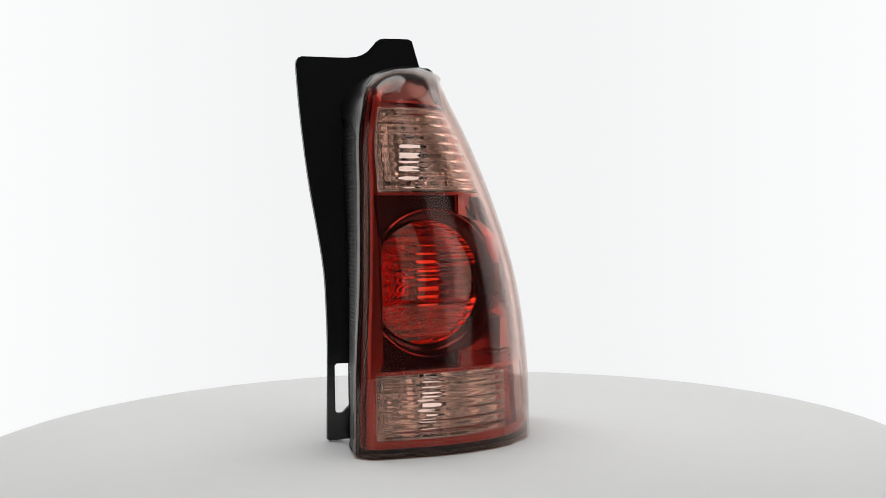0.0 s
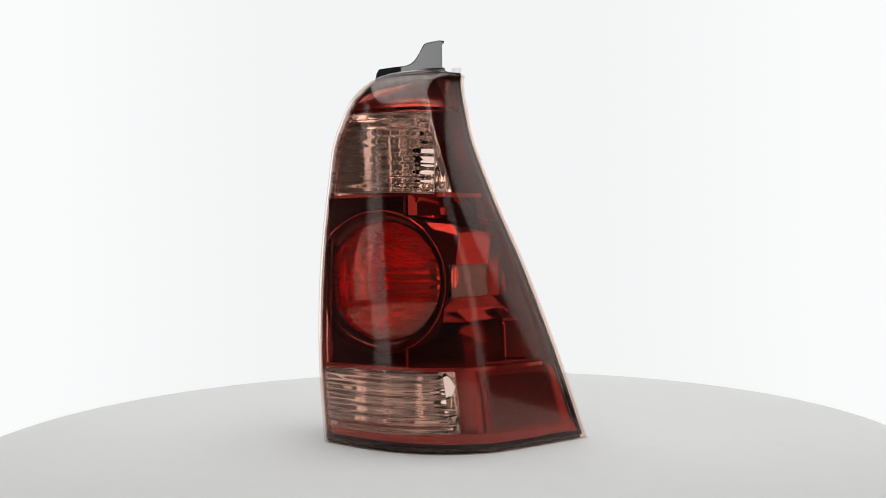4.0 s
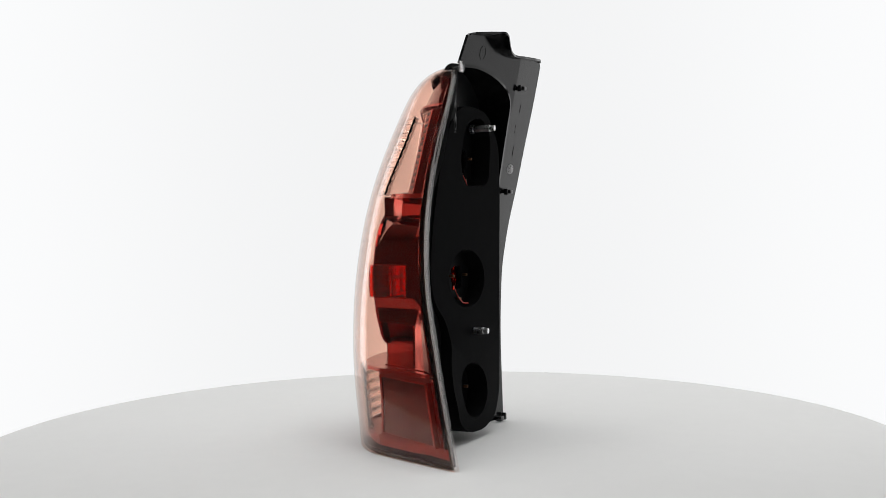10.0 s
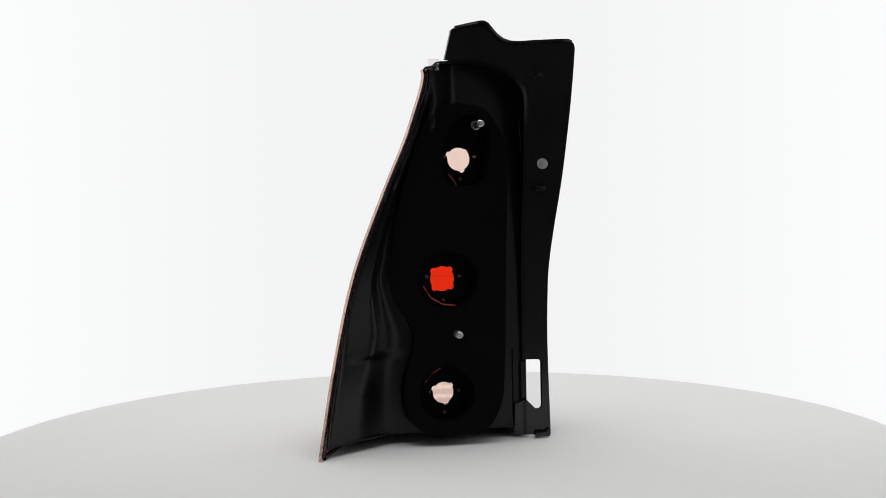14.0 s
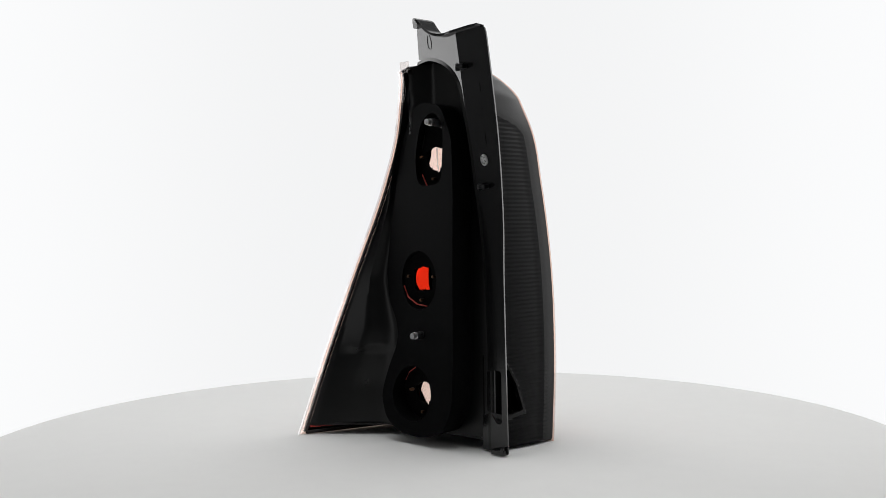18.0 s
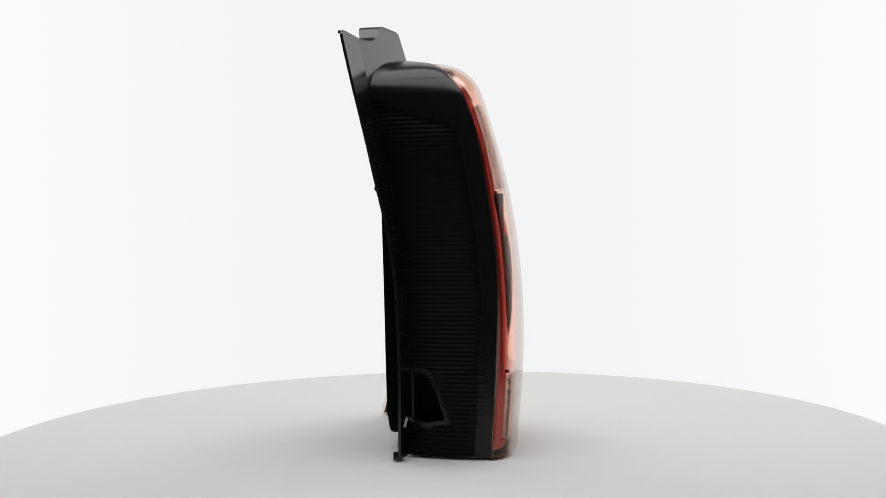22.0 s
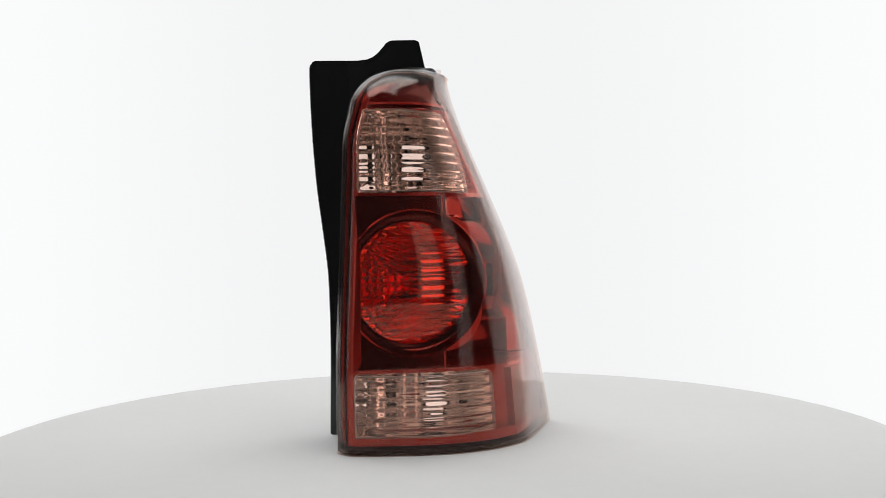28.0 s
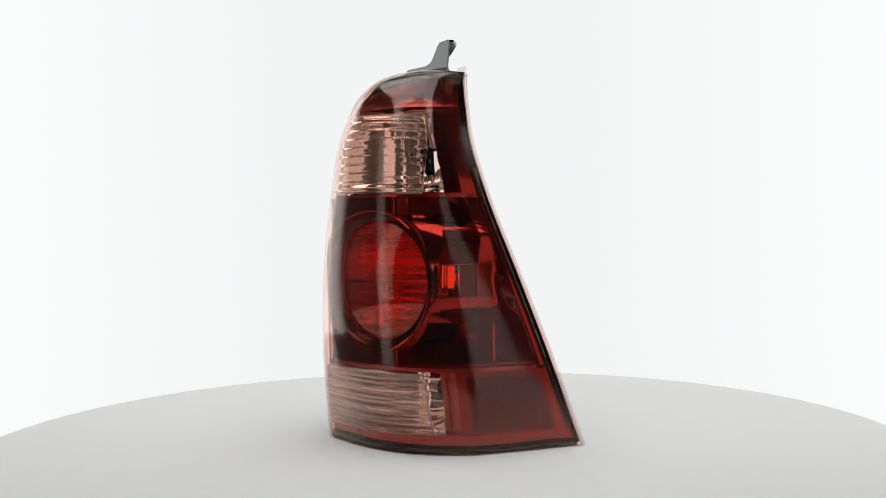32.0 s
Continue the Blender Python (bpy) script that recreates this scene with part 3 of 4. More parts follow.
        L = np.array([float(left(q)) for q in v])[:, None]
        R = np.array([float(right(q)) for q in v])[:, None]
        U = L + (R - L) * s[None, :]
        V = np.repeat(v[:, None], 48, axis=1)
        ph = np.linspace(0, n, nv)[:, None] % 1.0
        wave = amp * (0.5 - 0.5 * np.cos(2 * math.pi * ph))
        d = d0 + deep * np.clip((s - 0.45) / 0.55, 0, 1)[None, :] ** 1.5 + 0 * U
        win = part(name, slab(skin(U, V, d), skin(U, V, d + 0.0022 + wave)), M_WINDOW, root, label, angle=60)
        # clear rim round the optic, standing back from it
        for e, (a, b, lo, hi) in enumerate(((0.0, 1.0, 0, 1), (0.0, 1.0, nv - 2, nv - 1), (0.985, 1.0, 1, nv - 2), (0.0, 0.01, 1, nv - 2))):
            js = [j for j in range(48) if a - 1e-6 <= s[j] <= b + 1e-6] if e < 2 else ([46.6, 47] if e == 2 else [0, 0.4])
            ii = list(range(lo, hi + 1))
            at = lambda A: np.stack([np.array([np.interp(j, range(48), A[i]) for j in js]) for i in ii])
            Ug, Vg, dg = at(U), at(V), at(d)
            part("rim", slab(skin(Ug, Vg, dg + 0.0030), skin(Ug, Vg, dg + 0.0060)), M_CLEAR, win, "clear edge of the optic")
    ribbed(UP_Z[0] + .0006, UP_Z[1] - .0006, up_l, up_r, 9, 0.0055, "upper_window", "clear ribbed window of the turn signal", amp=0.0012)
    ribbed(LOW_Z[0] - .0012, LOW_Z[1] - .0006, low_l, low_r, 6, 0.0065, "lower_window", "clear ribbed window of the reversing lamp", amp=0.0019)

    # chrome reflectors behind the windows, each running back to its bulb hole
    def chamber(z0, z1, s_end, hole, name, label, flutes, swing):
        ns, nt = 132, 44
        S, T = np.meshgrid(np.linspace(0, 1, ns), np.linspace(0, 1, nt))
        V = v_of(z0) + (v_of(z1) - v_of(z0)) * T
        M = inner_at(S * s_end, V)
        w = (1 - np.abs(2 * S - 1) ** 5) * (1 - np.abs(2 * T - 1) ** 10)
        cx, cz, r = hole
        bow = -0.022 * (M[..., 0] - cx) ** 2 / 0.06 ** 2
        flute = (swing * np.sin(2 * math.pi * S * flutes + 0.6 * np.sin(9 * S)) + 0.4 * swing * np.sin(2 * math.pi * T * 3 + 4 * S)) * np.clip((np.hypot(M[..., 0] - cx, M[..., 2] - cz) - r) / 0.006, 0, 1)
        P = M.copy()
        P[..., 1] = M[..., 1] + (np.maximum(bow, -0.03) + 0.016 + flute - M[..., 1]) * w
        P[..., 0] = M[..., 0] + (cx - M[..., 0]) * 0.12 * w
        faces = []
        flat = P.reshape(-1, 3)
        for f in grid_faces(nt, ns):
            m = flat[list(f)].mean(axis=0)
            if (m[0] - cx) ** 2 + (m[2] - cz) ** 2 > (r * 1.24) ** 2:
                faces.append(f)
        part(name, (flat, faces), M_CHROME, root, label, angle=50)
    chamber(UP_Z[0] - .001, UP_Z[1] + .001, S_UP, HOLES[0], "upper_reflector", "fluted chrome reflector of the turn signal", 7, 0.0032)
    chamber(LOW_Z[0] - .002, LOW_Z[1] + .002, S_LOW, HOLES[2], "lower_reflector", "fluted chrome reflector of the reversing lamp", 4, 0.0032)

    # round stop lamp: ring, dark cone, ribbed red dome, chrome bowl
    c = Vector((-.029, -.0735, .1895))
    right = Vector((math.cos(radians(12)), math.sin(radians(12)), 0))
    back = Vector((-right.y, right.x, 0))
    up = Vector((0, 0, 1))
    LIM = -.0935

    def ring_at(r, d, n=120):
        out = []
        for k in range(n):
            a = 2 * math.pi * k / n
            p = c + right * (r * math.cos(a)) + up * (r * math.sin(a)) + back * d
            if p.x < LIM:
                p.x = LIM
            out.append(tuple(p))
        return out
    part("lamp_ring", loft([ring_at(.0828, .016), ring_at(.0828, 0), ring_at(.0820, -.0008), ring_at(.0808, 0), ring_at(.0808, .003)]), M_RED_MIRROR, root, "thin red ring round the stop lamp")
    part("lamp_cone", loft([ring_at(.0808, .002), ring_at(.0795, .009), ring_at(.075, .0145), ring_at(.069, .016)]), M_RED_DARK, root, "dark red cone round the stop lamp")

    R_DOME = 0.0695
    # front skin plain, rear skin ribbed: a grid in the disc's own plane
    ys = np.linspace(-1, 1, 141)
    xs = np.linspace(-1, 1, 41)
    top, bot = [], []
    for a in ys:
        ra, rb = [], []
        for b in xs:
            h = a * R_DOME
            w = b * math.sqrt(max(R_DOME ** 2 - h * h, 1e-8))
            rr = (h * h + w * w) / R_DOME ** 2
            f = 0.0135 - 0.0140 * (1 - rr)
            ph = (h / 0.0085) % 1.0
            g = f + 0.0022 + 0.0015 * (1 - (2 * ph - 1) ** 2)
            p = c + right * w + up * h
            ra.append(tuple(p + back * f))
            rb.append(tuple(p + back * g))
        top.append(ra)
        bot.append(rb)
    part("stop_lens", slab(np.array(top), np.array(bot)), M_RED_OPTIC, root, "round domed red ribbed stop lamp lens", angle=60)
    hx, hz, hr = HOLES[1]
    loops = [[tuple(c + right * (.070 * math.cos(a)) + up * (.070 * math.sin(a)) + back * .0165) for a in np.linspace(0, 2 * math.pi, 144, endpoint=False)]]
    for t in np.linspace(0.03, 1.0, 34):
        loop = []
        for a in np.linspace(0, 2 * math.pi, 144, endpoint=False):
            p = c + right * (.070 * math.cos(a)) + up * (.070 * math.sin(a)) + back * .0165
            e = Vector((hx + hr * 1.34 * math.cos(a), 0.017, hz + hr * 1.34 * math.sin(a)))
            q = p.lerp(e, t ** 1.6)
            q.y = p.y + (e.y - p.y) * t + (0.0017 * math.sin(math.hypot(q.x - hx, q.z - hz) * 2 * math.pi / 0.0095) + 0.0005 * math.sin(q.x * 2 * math.pi / 0.0125)) * math.sin(math.pi * t)
            loop.append(tuple(q))
        loops.append(loop)
    loops.append([(hx + hr * 1.26 * math.cos(a), 0.018, hz + hr * 1.26 * math.sin(a)) for a in np.linspace(0, 2 * math.pi, 144, endpoint=False)])
    bowl_v, bowl_f = loft(loops)
    bowl_f = [f for f in bowl_f if not (bowl_v[list(f)].mean(axis=0)[0] > .012 and abs(bowl_v[list(f)].mean(axis=0)[2] - .1905) < .0185)]
    part("stop_reflector", (bowl_v, bowl_f), M_CHROME, root, "chrome bowl of the stop lamp, open towards the side pane")

    # panels above and below the stop lamp, in its plane
    xs = np.linspace(LIM - c.x, .034, 40)
    arcs = np.sqrt(np.maximum(.0830 ** 2 - xs ** 2, 0))
    for sign, end, label in ((1, .0975, "dark red mirror panel over the stop lamp"), (-1, -.0965, "dark red mirror panel under the stop lamp")):
        g = np.array([[tuple(c + right * float(x) + up * float(sign * a * (1 - t) + end * t) + back * .004) for t in np.linspace(0, 1, 8)] for x, a in zip(xs, arcs)])
        part("recess_panel", slab(g, g + np.array(back) * .010), M_RED_DARK, root, label)
        g = np.array([[tuple(c + right * .0315 + right * k + up * float(sign * .0775 * (1 - t) + end * t) + back * e) for t in (0, .5, 1)] for k, e in ((0, .0015), (.0028, .0015))])
        part("panel_rib", slab(g, g + np.array(back) * .003), M_RED, root, "upright red rib at the edge of the panel")

    for a0, a1, w0 in ((-66, -22, .009), (28, 64, .006)):
        arc = np.radians(np.linspace(a0, a1, 30))
        wide = w0 * np.sin(np.linspace(0.35, math.pi - 0.25, 30))
        g = np.array([[tuple(c + right * ((.0826 + w * k) * math.cos(a)) + up * ((.0826 + w * k) * math.sin(a)) + back * .0028) for k in (0, .5, 1)] for a, w in zip(arc, wide)])
        part("lamp_collar", slab(g, g + np.array(back) * .003), M_RED_MIRROR, root, "red collar beside the ring of the stop lamp")

    # flank beside the stop lamp: a trough with a square pane, between the ring and the seam
    PANE_Z = (.172, .209)
    shoulder = [(.225 + .0365 * math.sin(a), .036 + .0372 * math.cos(a)) for a in np.linspace(0.10, math.pi / 2, 14)]
    b_x = [(.092, .086), (.140, .0855), (.1435, .0835), (.1565, .0745), (.1590, .0737), (.1715, .0733), (.2095, .0733), (.2240, .0730)] + shoulder + [(.2640, .0330), (.2750, .0310), (.2890, .0275)]
    b_y = [(.094, .012), (.157, .012), (.172, -.003), (.209, -.003), (.230, .004), (.260, .009), (.288, -.006)]

    def flank_rows(zs, k_ab, k_be, k_es, k_front=()):
        rows = []
        for z in zs:
            dz = z - c.z
            xa = max(c.x + right.x * math.sqrt(max(.0830 ** 2 - dz * dz, 0)), .0065)
            A = np.array([xa, c.y + (xa - c.x) * right.y / right.x + .003, z])
            B = np.array([np.interp(z, *zip(*b_x)), np.interp(z, *zip(*b_y)), z])
            S = skin(np.array(.9935), np.array(v_of(z)), np.array(.006))
            w = float(np.interp(z, [.142, .158, .254, .262], [0, 1, 1, 0]))
            E = (B + (S - B) * .4) * (1 - w) + np.array([B[0] + .0072, .022, z]) * w
            k, m = .25, right.y / right.x
            y = (c.y + .003 + (B[0] - k * B[1] - c.x) * m) / (1 - k * m)
            C = np.array([max(B[0] + k * (y - B[1]), xa), y, z])
            C = C + (B - C) * min(.45 * (dz / .075) ** 2, .6)
            q = float(np.interp(z, [.1425, .1445, .2605, .2625], [1, 0, 0, 1]))
            low = z < c.z
            deep = np.array([xa + .003, .002 if low else -.050, z])
            turn = np.array([.0845 if low else max(B[0] - .004, xa + .004), .009 if low else -.030, z])
            C = C * (1 - q) + turn * q
            D2 = (A * .4 + C * .6) * (1 - q) + deep * q
            row = [A + (D2 - A) * t for t in k_front] + [D2 + (C - D2) * t for t in k_front[1:]] + [C + (B - C) * t for t in k_ab] + [B + (E - B) * t for t in k_be] + [E + (S - E) * t for t in k_es]
            rows.append(row)
        return np.array(rows)
    zs = np.unique(np.concatenate([np.linspace(.0925, .288, 70), [.1425, .1445, .1565, .159, PANE_Z[0], PANE_Z[1], .224, .2605, .2625], [q[0] for q in shoulder]]))
    kab, kbe, kes = np.linspace(0.02, 1, 33), np.linspace(.1, 1, 8), np.linspace(.08, 1, 14)
    g = flank_rows(zs, kab, kbe, kes, np.linspace(0, 1, 6))
    margin, g = g[:, -14:], g[:, :-13]
    part("flank_margin", before_panel(slab(margin, margin + np.array([-.0015, .0012, 0]))), M_RED_DULL, root, "dark red margin between the flank wall and the seam")
    v, f = before_panel(slab(g, g + np.array([-.0015, .0012, 0])))
    solid = [q for q in f if not (PANE_Z[0] - 1e-5 <= v[list(q)][:, 2].min() and v[list(q)][:, 2].max() <= PANE_Z[1] + 1e-5
                                  and -.053 < v[list(q)].mean(axis=0)[1] < -.0032 and v[list(q)].mean(axis=0)[0] > .052)]
    part("flank_wall", (v, solid), M_RED_MIRROR, root, "stepped red mirror wall beside the stop lamp", angle=25)
    zp = np.linspace(PANE_Z[0], PANE_Z[1], 10)
    g = flank_rows(zp, np.linspace(-0.14, .985, 90), [], [])
    wob = 0.0001 * np.sin(np.linspace(0, 40, 90))[None, :, None] + 0.00004 * np.sin(np.linspace(0, 93, 90))[None, :, None]
    part("side_pane", slab(g + np.array([.0006, -.0001, 0]), g + np.array([-.0022, .0003, 0]) + wob * np.array([1.0, -.15, 0])), M_RED_OPTIC, root, "square clear red fluted pane in the flank")
    for z in PANE_Z:
        g = flank_rows(np.array([z - .0007, z + .0007]), np.linspace(.02, .985, 12), [], [])
        part("pane_frame", slab(g + np.array([.0016, -.0003, 0]), g + np.array([-.001, .0002, 0])), M_RED, root, "thin red edge of the square pane")
    part("flank_line", inner_patch(v_of(.0965), v_of(.0985), 1.15, 1.86, 0.002, 0.002, 3, 30), M_RED, root, "thin red edge line in the dark flank")
    part("flank_edge", before_panel(patch(v_of(.094), v_of(.2865), lambda q: 0.986, one, lambda U, V: 0.0045 + 0.016 * np.clip((0.994 - U) / 0.10, 0, 1), 0.002, 40, 12)), M_RED_MIRROR, root, "red strip along the outer edge of the flank")

    # housing: ridged side wall and smooth arched top, one shell
    PITCH = 0.0048
    ridge_top = 0.3955
    heights = np.arange(0.0036, ridge_top, PITCH / 4)
    W = np.concatenate([[0.0], [w_at(z) for z in heights], np.linspace(w_at(ridge_top), 1.0, 110)])
    Q = np.linspace(0, 1, 64)
    outer, inner_g, ways, ridged = [], [], [], set()
    sea = np.array([seam(w) for w in W])
    bak = np.array([back_edge(w) for w in W])
    for i, w in enumerate(W):
        a, b = max(i - 4, 0), min(i + 4, len(W) - 1)
        n = np.cross((sea[b] - sea[a]) + (bak[b] - bak[a]), bak[i] - sea[i])
        n /= np.linalg.norm(n) + 1e-12
        ways.append(n if n @ np.array([-1.0, 0, 0.8]) > 0 else -n)
    ways = np.array(ways)
    kernel = np.ones(25) / 25
    ways = np.stack([np.convolve(np.pad(ways[:, k], 12, mode="edge"), kernel, mode="valid") for k in range(3)], axis=1)
    ways /= np.linalg.norm(ways, axis=1, keepdims=True)
    gap = [(-.018, .042), (.006, .038), (.030, .046), (.030, .092), (.003, .092), (-.008, .073)]

    def in_gap(y, z):
        inside = False
        for (a, b), (e, f) in zip(gap, gap[1:] + gap[:1]):
            if (b > z) != (f > z) and y < (e - a) * (z - b) / (f - b) + a:
                inside = not inside
        return inside
    over = np.clip((W - w_at(0.37)) / (w_at(0.42) - w_at(0.37)), 0, 1)
    over = over * over * (3 - 2 * over) * (1 - 0.8 * np.clip((W - 0.88) / 0.12, 0, 1))
    for i, w in enumerate(W):
        ro, ri = [], []
        n = ways[i]
        for q in Q:
            p = sea[i] * (1 - q) + bak[i] * q
            bow = 0.004 * math.sin(math.pi * q) * (1 - over[i]) + 0.0030 * math.sin(math.pi * q ** 0.55) * over[i]
            z = p[2]
            near_gap = p[0] < -.09 and in_gap(.008 + (p[1] - .008) / 1.16, .066 + (z - .066) / 1.16)
            on = 0.0
            if not near_gap and 0 < i <= len(heights):
                on = min(1.0, max(0.0, (q - 0.10) / 0.18)) * (1.0 if q < 0.985 else 0.0) * min(1.0, max(0.0, (0.395 - 0.034 * (1 - q) - ARCH(w)[1]) / 0.012))
            if on > 0.4:
                ridged.add(i * len(Q) + len(ro))
            tooth = (0.0, 0.0004, 0.0008, 0.0004)[i % 4] * on
            sink = -0.0016 * on
            po = p + n * (bow + tooth + sink)
            po[2] = max(po[2], 0.001)
            ro.append(po)
            ri.append(p + n * (bow - 0.004))
        outer.append(ro)
        inner_g.append(ri)
    outer, inner_g = np.array(outer), np.array(inner_g)
    vf = slab(outer, inner_g)
    keep = []
    for f in vf[1]:
        m = vf[0][list(f)].mean(axis=0)
        if not in_gap(m[1], m[2]) or m[0] > -.09:
            keep.append(f)
    ridges = [f for f in keep if all(k in ridged for k in f)]
    keep = [f for f in keep if not all(k in ridged for k in f)]
    part("ridged_wall", (vf[0], ridges), M_RIDGED, root, "fine horizontal ridges on the housing side", angle=28)
    part("housing", (vf[0], keep), M_HOUSING, root, "smooth black plastic housing", angle=28)

    def on_wall(y, z, lift):
        k = w_at(z)
        a, b = seam(k), back_edge(k)
        q = min(max((y - a[1]) / (b[1] - a[1]), 0.0), 1.0)
        n = ways[int(np.argmin(np.abs(W - k)))]
        return tuple(a * (1 - q) + b * q + n * (0.004 * math.sin(math.pi * q) + lift))
    cy, cz = 0.008, 0.066
    edge_loop = densify(rounded(gap, 0.003, 4), .003)
    frame_loops = [[on_wall(cy + (y - cy) * k, cz + (z - cz) * k, lift) for y, z in edge_loop] for k, lift in ((1.14, -.0012), (1.13, .0004), (0.98, .0004), (0.96, -.0004), (0.96, -.0055))]
    part("opening_frame", loft(frame_loops), M_HOUSING, root, "smooth black edge of the opening in the housing wall")

    part("inner_baffle", box_vf(-.0865, -.004, .066, .0016, .050, .082, .0004), M_BLACK_MATT, root, "plain black baffle inside the opening")

    # housing rear: from the outer edge in to the boss
    zs = np.linspace(0.012, 0.4408, 82)
    rows = []
    for z in zs:
        row = panel_row(z)
        rows.append(row)
    rows = np.array(rows)
    # near the crest the panel keeps behind it
    behind = np.interp(rows[..., 0], [-.08, -.045, -.0165, .002, .015, .022], [-.0205, -.007, .006, .0161, .020, .029]) + 0.015
    rows[..., 1] += np.maximum(behind - rows[..., 1], 0) * np.clip((rows[..., 2] - 0.31) / 0.05, 0, 1) * np.clip((0.020 - rows[..., 0]) / 0.012, 0, 1)
    vf = slab(rows, rows + np.array([0, -0.0025, 0]))
    keep = []
    for f in vf[1]:
        m = vf[0][list(f)].mean(axis=0)
        if m[0] < 0.088 and any((m[0] - hx_) ** 2 + (m[2] - hz_) ** 2 < (r_ + .009) ** 2 for hx_, hz_, r_ in HOLES):
            continue
        keep.append(f)
    part("rear_panel", (vf[0], keep), M_BLACK, root, "black rear panel of the housing", angle=35)

    # housing foot: closes the shell below
    us = np.linspace(0.0, 0.996, 60)
    a = skin(us, 0 * us + 0.008, 0 * us + 0.003)
    b = np.stack([np.interp(us, [0, 1], [-.101, .1425]), np.interp(us, [0, 0.6, 1], [.024, .012, .079]), 0 * us + 0.012], axis=1)
    fl = np.array([a * (1 - t) + b * t for t in np.linspace(0, 1, 8)])
    fl[:, :, 2] = np.maximum(fl[:, :, 2], 0.004)
    part("housing_foot", slab(fl, fl + np.array([0, 0, 0.002])), M_BLACK, root)

    # boss with three bulb recesses
    outline = rounded([(-.012, .395), (-.052, .388), (-.073, .350), (-.074, .290), (-.071, .200), (-.069, .100), (-.066, .050), (-.052, .020), (-.020, .010), (.018, .012),
                       (.042, .026), (.050, .058), (.043, .090), (.032, .116), (.038, .142), (.056, .165), (.061, .198), (.053, .248), (.042, .296), (.028, .348), (.008, .384)], 0.012, 4)
    lean = lambda z: float(np.interp(z, [.05, .10, .128, .17, .25, .38], [.06, .16, .21, .24, .26, .28]))
    rear_y = lambda x, z: .053 - lean(z) * (x + .070)
    cups = [rounded([(-.052, .300), (-.006, .298), (.000, .330), (-.012, .372), (-.040, .384), (-.058, .362)], 0.014, 5), circle(-.006, .190, .034, 44), circle(-.001, .059, .032, 44)]
    part("rear_boss", plate_of([densify(outline, .008)] + cups, lambda x, z: (x, rear_y(x, z), z), lambda x, z: (x, 0.0195, z)), M_BLACK_MATT, root, "lobed black boss with three bulb recesses", angle=35)
    for x, z, r in HOLES:
        ring = lambda rr, y: [(a, y, b) for a, b in circle(x, z, rr, 48)]
        part("bulb_throat", loft([ring(r * 1.35, 0.0165), ring(r * 1.26, 0.0175), ring(r * 1.26, HOLE_Y - .002)]), M_BLACK_MATT, root, "short black throat to the bulb hole")
    for (x, z, r), cup in zip(HOLES, cups):
        socket = part("bulb_socket", plate_of([cup, circle(x, z, r, 44, notch=4 if r > .014 else 3)], lambda x, z: (x, HOLE_Y, z), lambda x, z: (x, HOLE_Y - 0.003, z)), M_BLACK_MATT, root, "black socket plate with a keyed bulb hole")
        for a in (20, 160, 270):
            cx, cz = x + (r + .006) * math.cos(radians(a)), z + (r + .006) * math.sin(radians(a)) - 0.004
            part("contact", box_vf(cx, HOLE_Y + .003, cz, .0032, .006, .0032), M_BRASS, socket, "brown brass contact")
    def tube(points, r, n=8):
        pts = [Vector(p) for p in points]
        loops = []
        for i, p in enumerate(pts):
            d = (pts[min(i + 1, len(pts) - 1)] - pts[max(i - 1, 0)]).normalized()
            a = d.orthogonal().normalized()
            b = d.cross(a)
            loops.append([tuple(p + (a * math.cos(t) + b * math.sin(t)) * r) for t in (2 * math.pi * k / n for k in range(n))])
        v, f = loft(loops)
        return v, f + [tuple(range(n)), tuple(range((len(pts) - 1) * n, len(pts) * n))]
    part("wire", tube([(.022, .032, .183), (.014, .034, .170), (.000, .034, .162), (-.016, .034, .160)], .0008), M_WIRE, root, "thin red wire in the stop lamp recess")
    part("wire", tube([(-.010, .032, .312), (-.016, .034, .304), (-.020, .034, .296)], .0007), M_WIRE, root, "thin red wire in the signal recess")
    part("wire", tube([(.022, .032, .072), (.014, .034, .082), (.004, .034, .088)], .0007), M_WIRE, root, "thin red wire in the reversing recess")

    # studs
    for x, z, y1 in ((-.043, .3686, .0610), (-.0145, .1278, .0600)):
        prof = [(0.0, .0055), (.004, .0055), (.0042, .0042), (y1 - .030 - .006, .0042), (y1 - .030 - .0055, .0034), (y1 - .030 - .0005, .0034), (y1 - .030, .0028)]
        part("stud", turned(prof, 20, (x, .030, z), (0, 1, 0)), M_STEEL, root, "zinc-plated steel mounting stud", angle=30)

    # bracket plate
    arch = [tuple(ARCH(w)) for w in np.linspace(0.0, 1.0, 40)]
    left_edge = [(float(xout(z)[0]), z) for z in np.linspace(0.003, 0.446, 34)]
    top = [(-.1475, .4515), (-.1462, .4560), (-.1435, .4590), (-.1395, .4605), (-.110, .4597), (-.086, .4585), (-.076, .4592), (-.069, .4615), (-.0625, .4660), (-.057, .4720), (-.0525, .4775), (-.048, .4803), (-.044, .4808), (-.030, .4800), (-.017, .4790), (-.0135, .4765), (-.0105, .4600), (-.0075, .4440)]
    inner = [(x, z) for x, z in reversed(arch) if x < -.014]
    upper = [q for q in inner if q[1] > .095]
    loop = left_edge + top + upper + [(-.101, .0925), (-.117, .0925), (-.1195, .090), (-.1195, .0365), (-.117, .0340), (-.111, .0345), (-.1015, .0445), (-.0880, .040), (-.0870, .003)]
    part("mounting_bracket", bent_plate(densify(loop, .012), .0030), M_BLACK_GLOSS, root, "black plastic mounting bracket with a slot and notched top tab", angle=7)
    # lip along the top
    rim = []
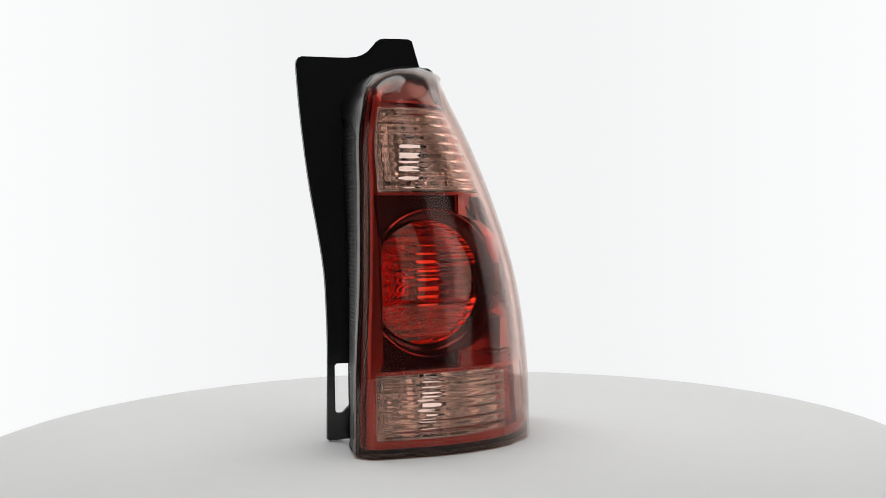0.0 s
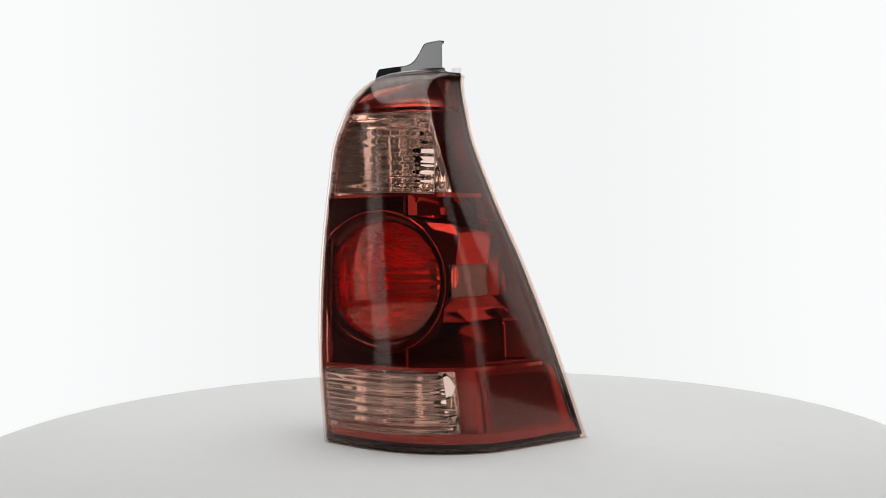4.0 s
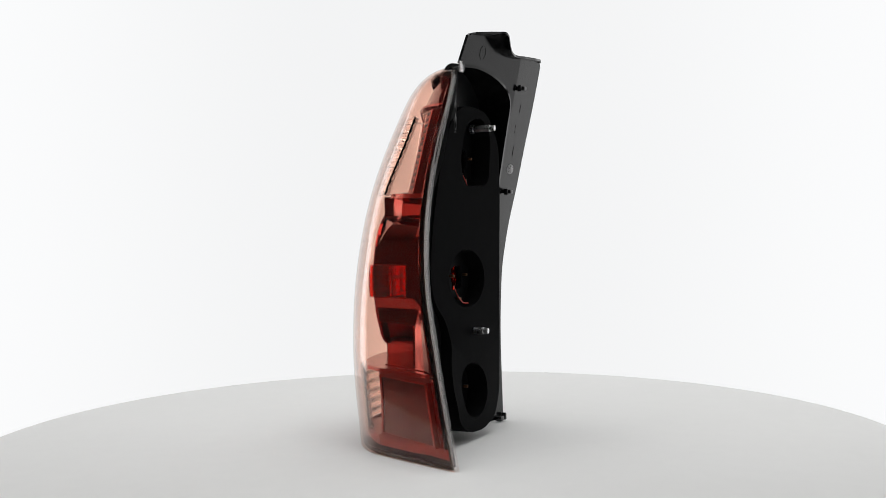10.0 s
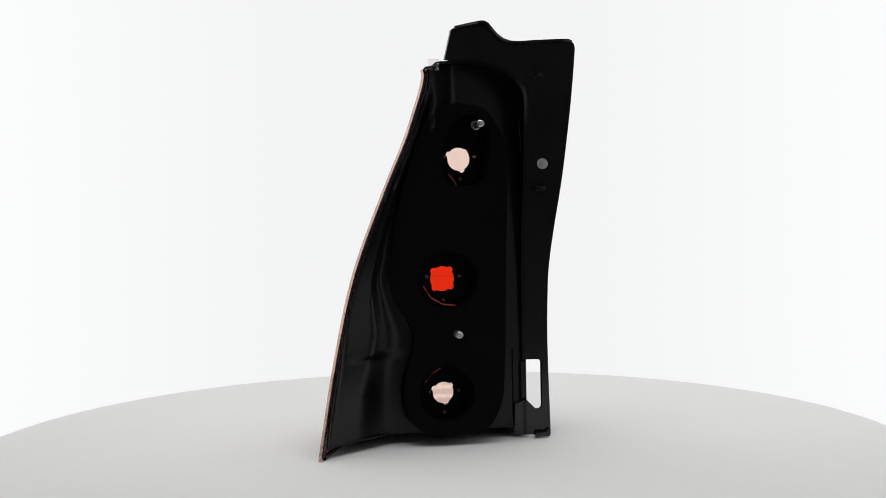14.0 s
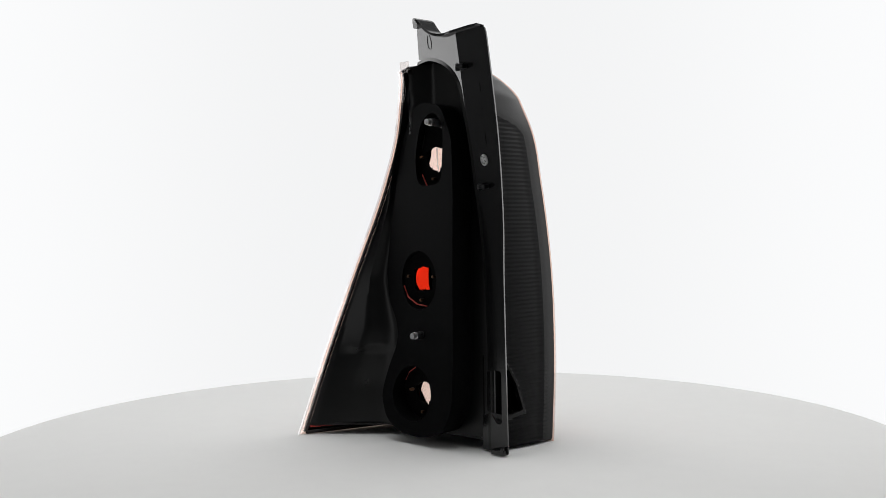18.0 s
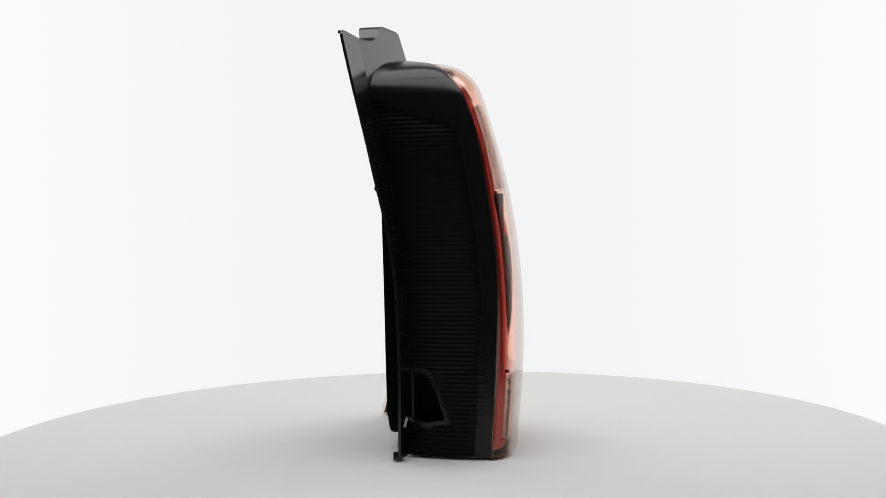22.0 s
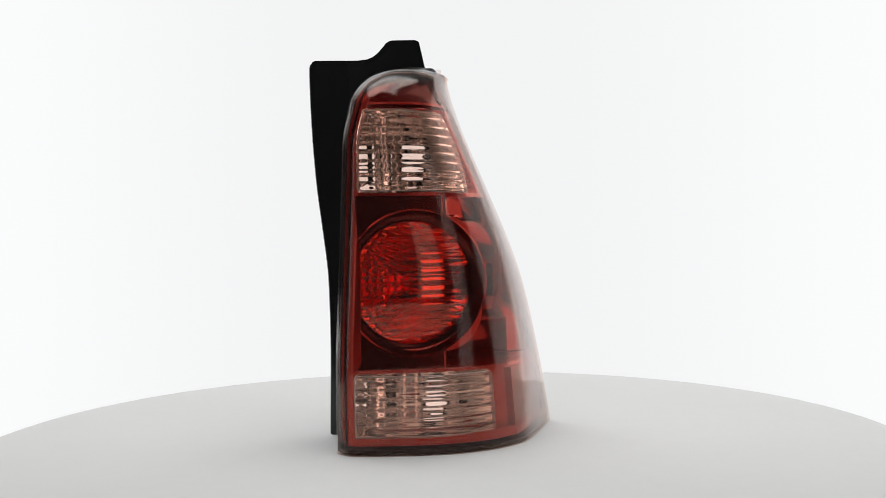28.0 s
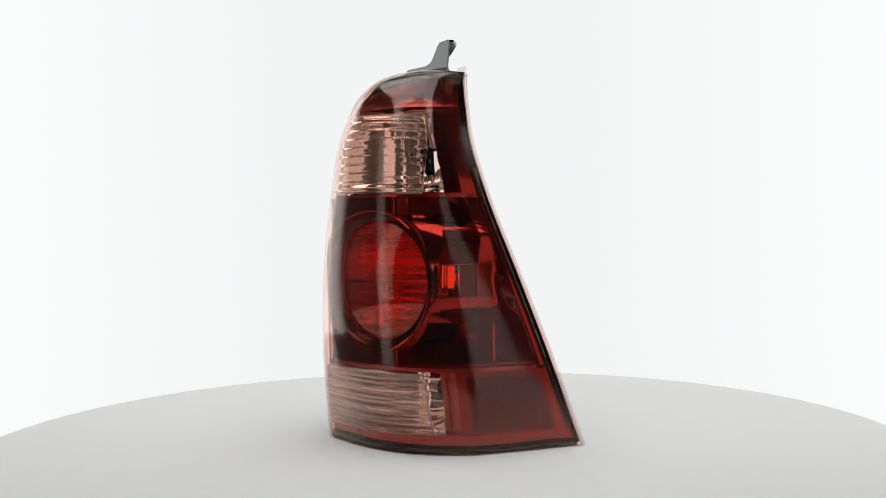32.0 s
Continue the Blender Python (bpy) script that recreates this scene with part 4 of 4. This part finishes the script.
    for p, q in zip(top[2:15], top[3:16]):
        n = max(1, int(math.hypot(q[0] - p[0], q[1] - p[1]) / .004))
        rim += [(p[0] + (q[0] - p[0]) * k / n, p[1] + (q[1] - p[1]) * k / n) for k in range(n)]
    reach_at = curve_keys([(-.147, .0015), (-.138, .004), (-.10, .006), (-.078, .010), (-.064, .016), (-.052, .021), (-.044, .021), (-.030, .014), (-.012, .003)])
    hook = []
    for i, (x, z) in enumerate(rim):
        a, b = rim[max(i - 1, 0)], rim[min(i + 1, len(rim) - 1)]
        nx, nz = -(b[1] - a[1]), b[0] - a[0]
        k = math.hypot(nx, nz) + 1e-9
        nx, nz = nx / k, nz / k
        r, y = float(reach_at(x)[0]), plate_y(x, z)
        hook.append([(x + .0002 * nx, y - .003, z + .0002 * nz), (x + r * .2, y + r, z + .0006), (x + r * .2 - .0020 * nx, y + r, z - .0020 * nz), (x - .0022 * nx, y - .003, z - .0022 * nz)])
    v, f = loft(hook)
    n = len(hook) * 4
    part("bracket_sill", (v, f + [(0, 1, 2, 3), (n - 4, n - 3, n - 2, n - 1)]), M_BLACK_GLOSS, root, "lip along the bracket top, hooked over the tab")
    # moulded oval and marks on the bracket face
    def on_face(x, z, d):
        return (x, plate_y(x, z) + d, z)
    oval = [[on_face(-.0388 + r * .55 * math.cos(a), .4585 + r * math.sin(a), d) for a in np.linspace(0, 2 * math.pi, 32, endpoint=False)] for r, d in ((.0082, .0001), (.0082, .0006), (.0074, .0006), (.0074, .0001))]
    part("moulded_oval", loft(oval), M_BLACK_GLOSS, root, "oval moulding mark")
    for k, (x, z, w, h) in enumerate(((-.122, .398, .010, .009), (-.120, .376, .012, .003), (-.119, .369, .009, .003), (-.121, .345, .006, .012))):
        g = np.array([[on_face(x + a * w / 2, z + b * h / 2, .0005) for a in (-1, 1)] for b in (-1, 1)])
        part("moulded_mark", slab(g, g - np.array([0, .0008, 0])), M_BLACK_GLOSS, root)
    part("bracket_foot", join_vf([box_vf(-.118, plate_y(-.118, .004) + .003, .0045, .018, .008, .006, .001), box_vf(-.124, plate_y(-.124, .004) + .004, .006, .004, .006, .009, .001)]), M_BLACK_GLOSS, root, "foot tab of the bracket")
    for x, z in ((-.106, .4215), (-.115, .294)):
        y = plate_y(x, z)
        part("clip", join_vf([box_vf(x, y + .0045, z, .010, .009, .005, .0012), box_vf(x + .006, y + .0035, z, .004, .005, .008, .0012)]), M_BLACK, root, "small black locating clip")
    x, z = -.1175, .3228
    part("date_stamp", turned([(0, .0062), (.0012, .0062), (.0016, .0056)], 32, (x, plate_y(x, z) - .0005, z), (0.33, 1, -.2)), M_STAMP, root, "round grey moulding stamp")
    stamp_at = lambda a, r, d: Vector((x, plate_y(x, z), z)) + Vector((0.95, -0.31, 0)) * (r * math.cos(a)) + Vector((0.06, 0.19, 0.98)) * (r * math.sin(a)) + Vector((0.31, 0.94, -.18)) * d
    for k in range(6):
        a = k * math.pi / 3 + 0.3
        ring4 = [tuple(stamp_at(a + da, r, .0016)) for da, r in ((-.2, .0030), (.2, .0030), (.12, .0050), (-.12, .0050))]
        up4 = [tuple(stamp_at(a + da, r, .0021)) for da, r in ((-.2, .0030), (.2, .0030), (.12, .0050), (-.12, .0050))]
        part("stamp_mark", loft([ring4, up4]), M_BLACK, root)
    return root


# ---------------------------------------------------------------- build
studio()
TABLE = turntable()
LAMP = tail_light()


def motions():
    rows = [(t, pose(0, 0, 0, 0, 0, START - SPIN * t)) for t in range(0, 33)]
    walk(LAMP, rows)
    walk(TABLE, rows)


motions()
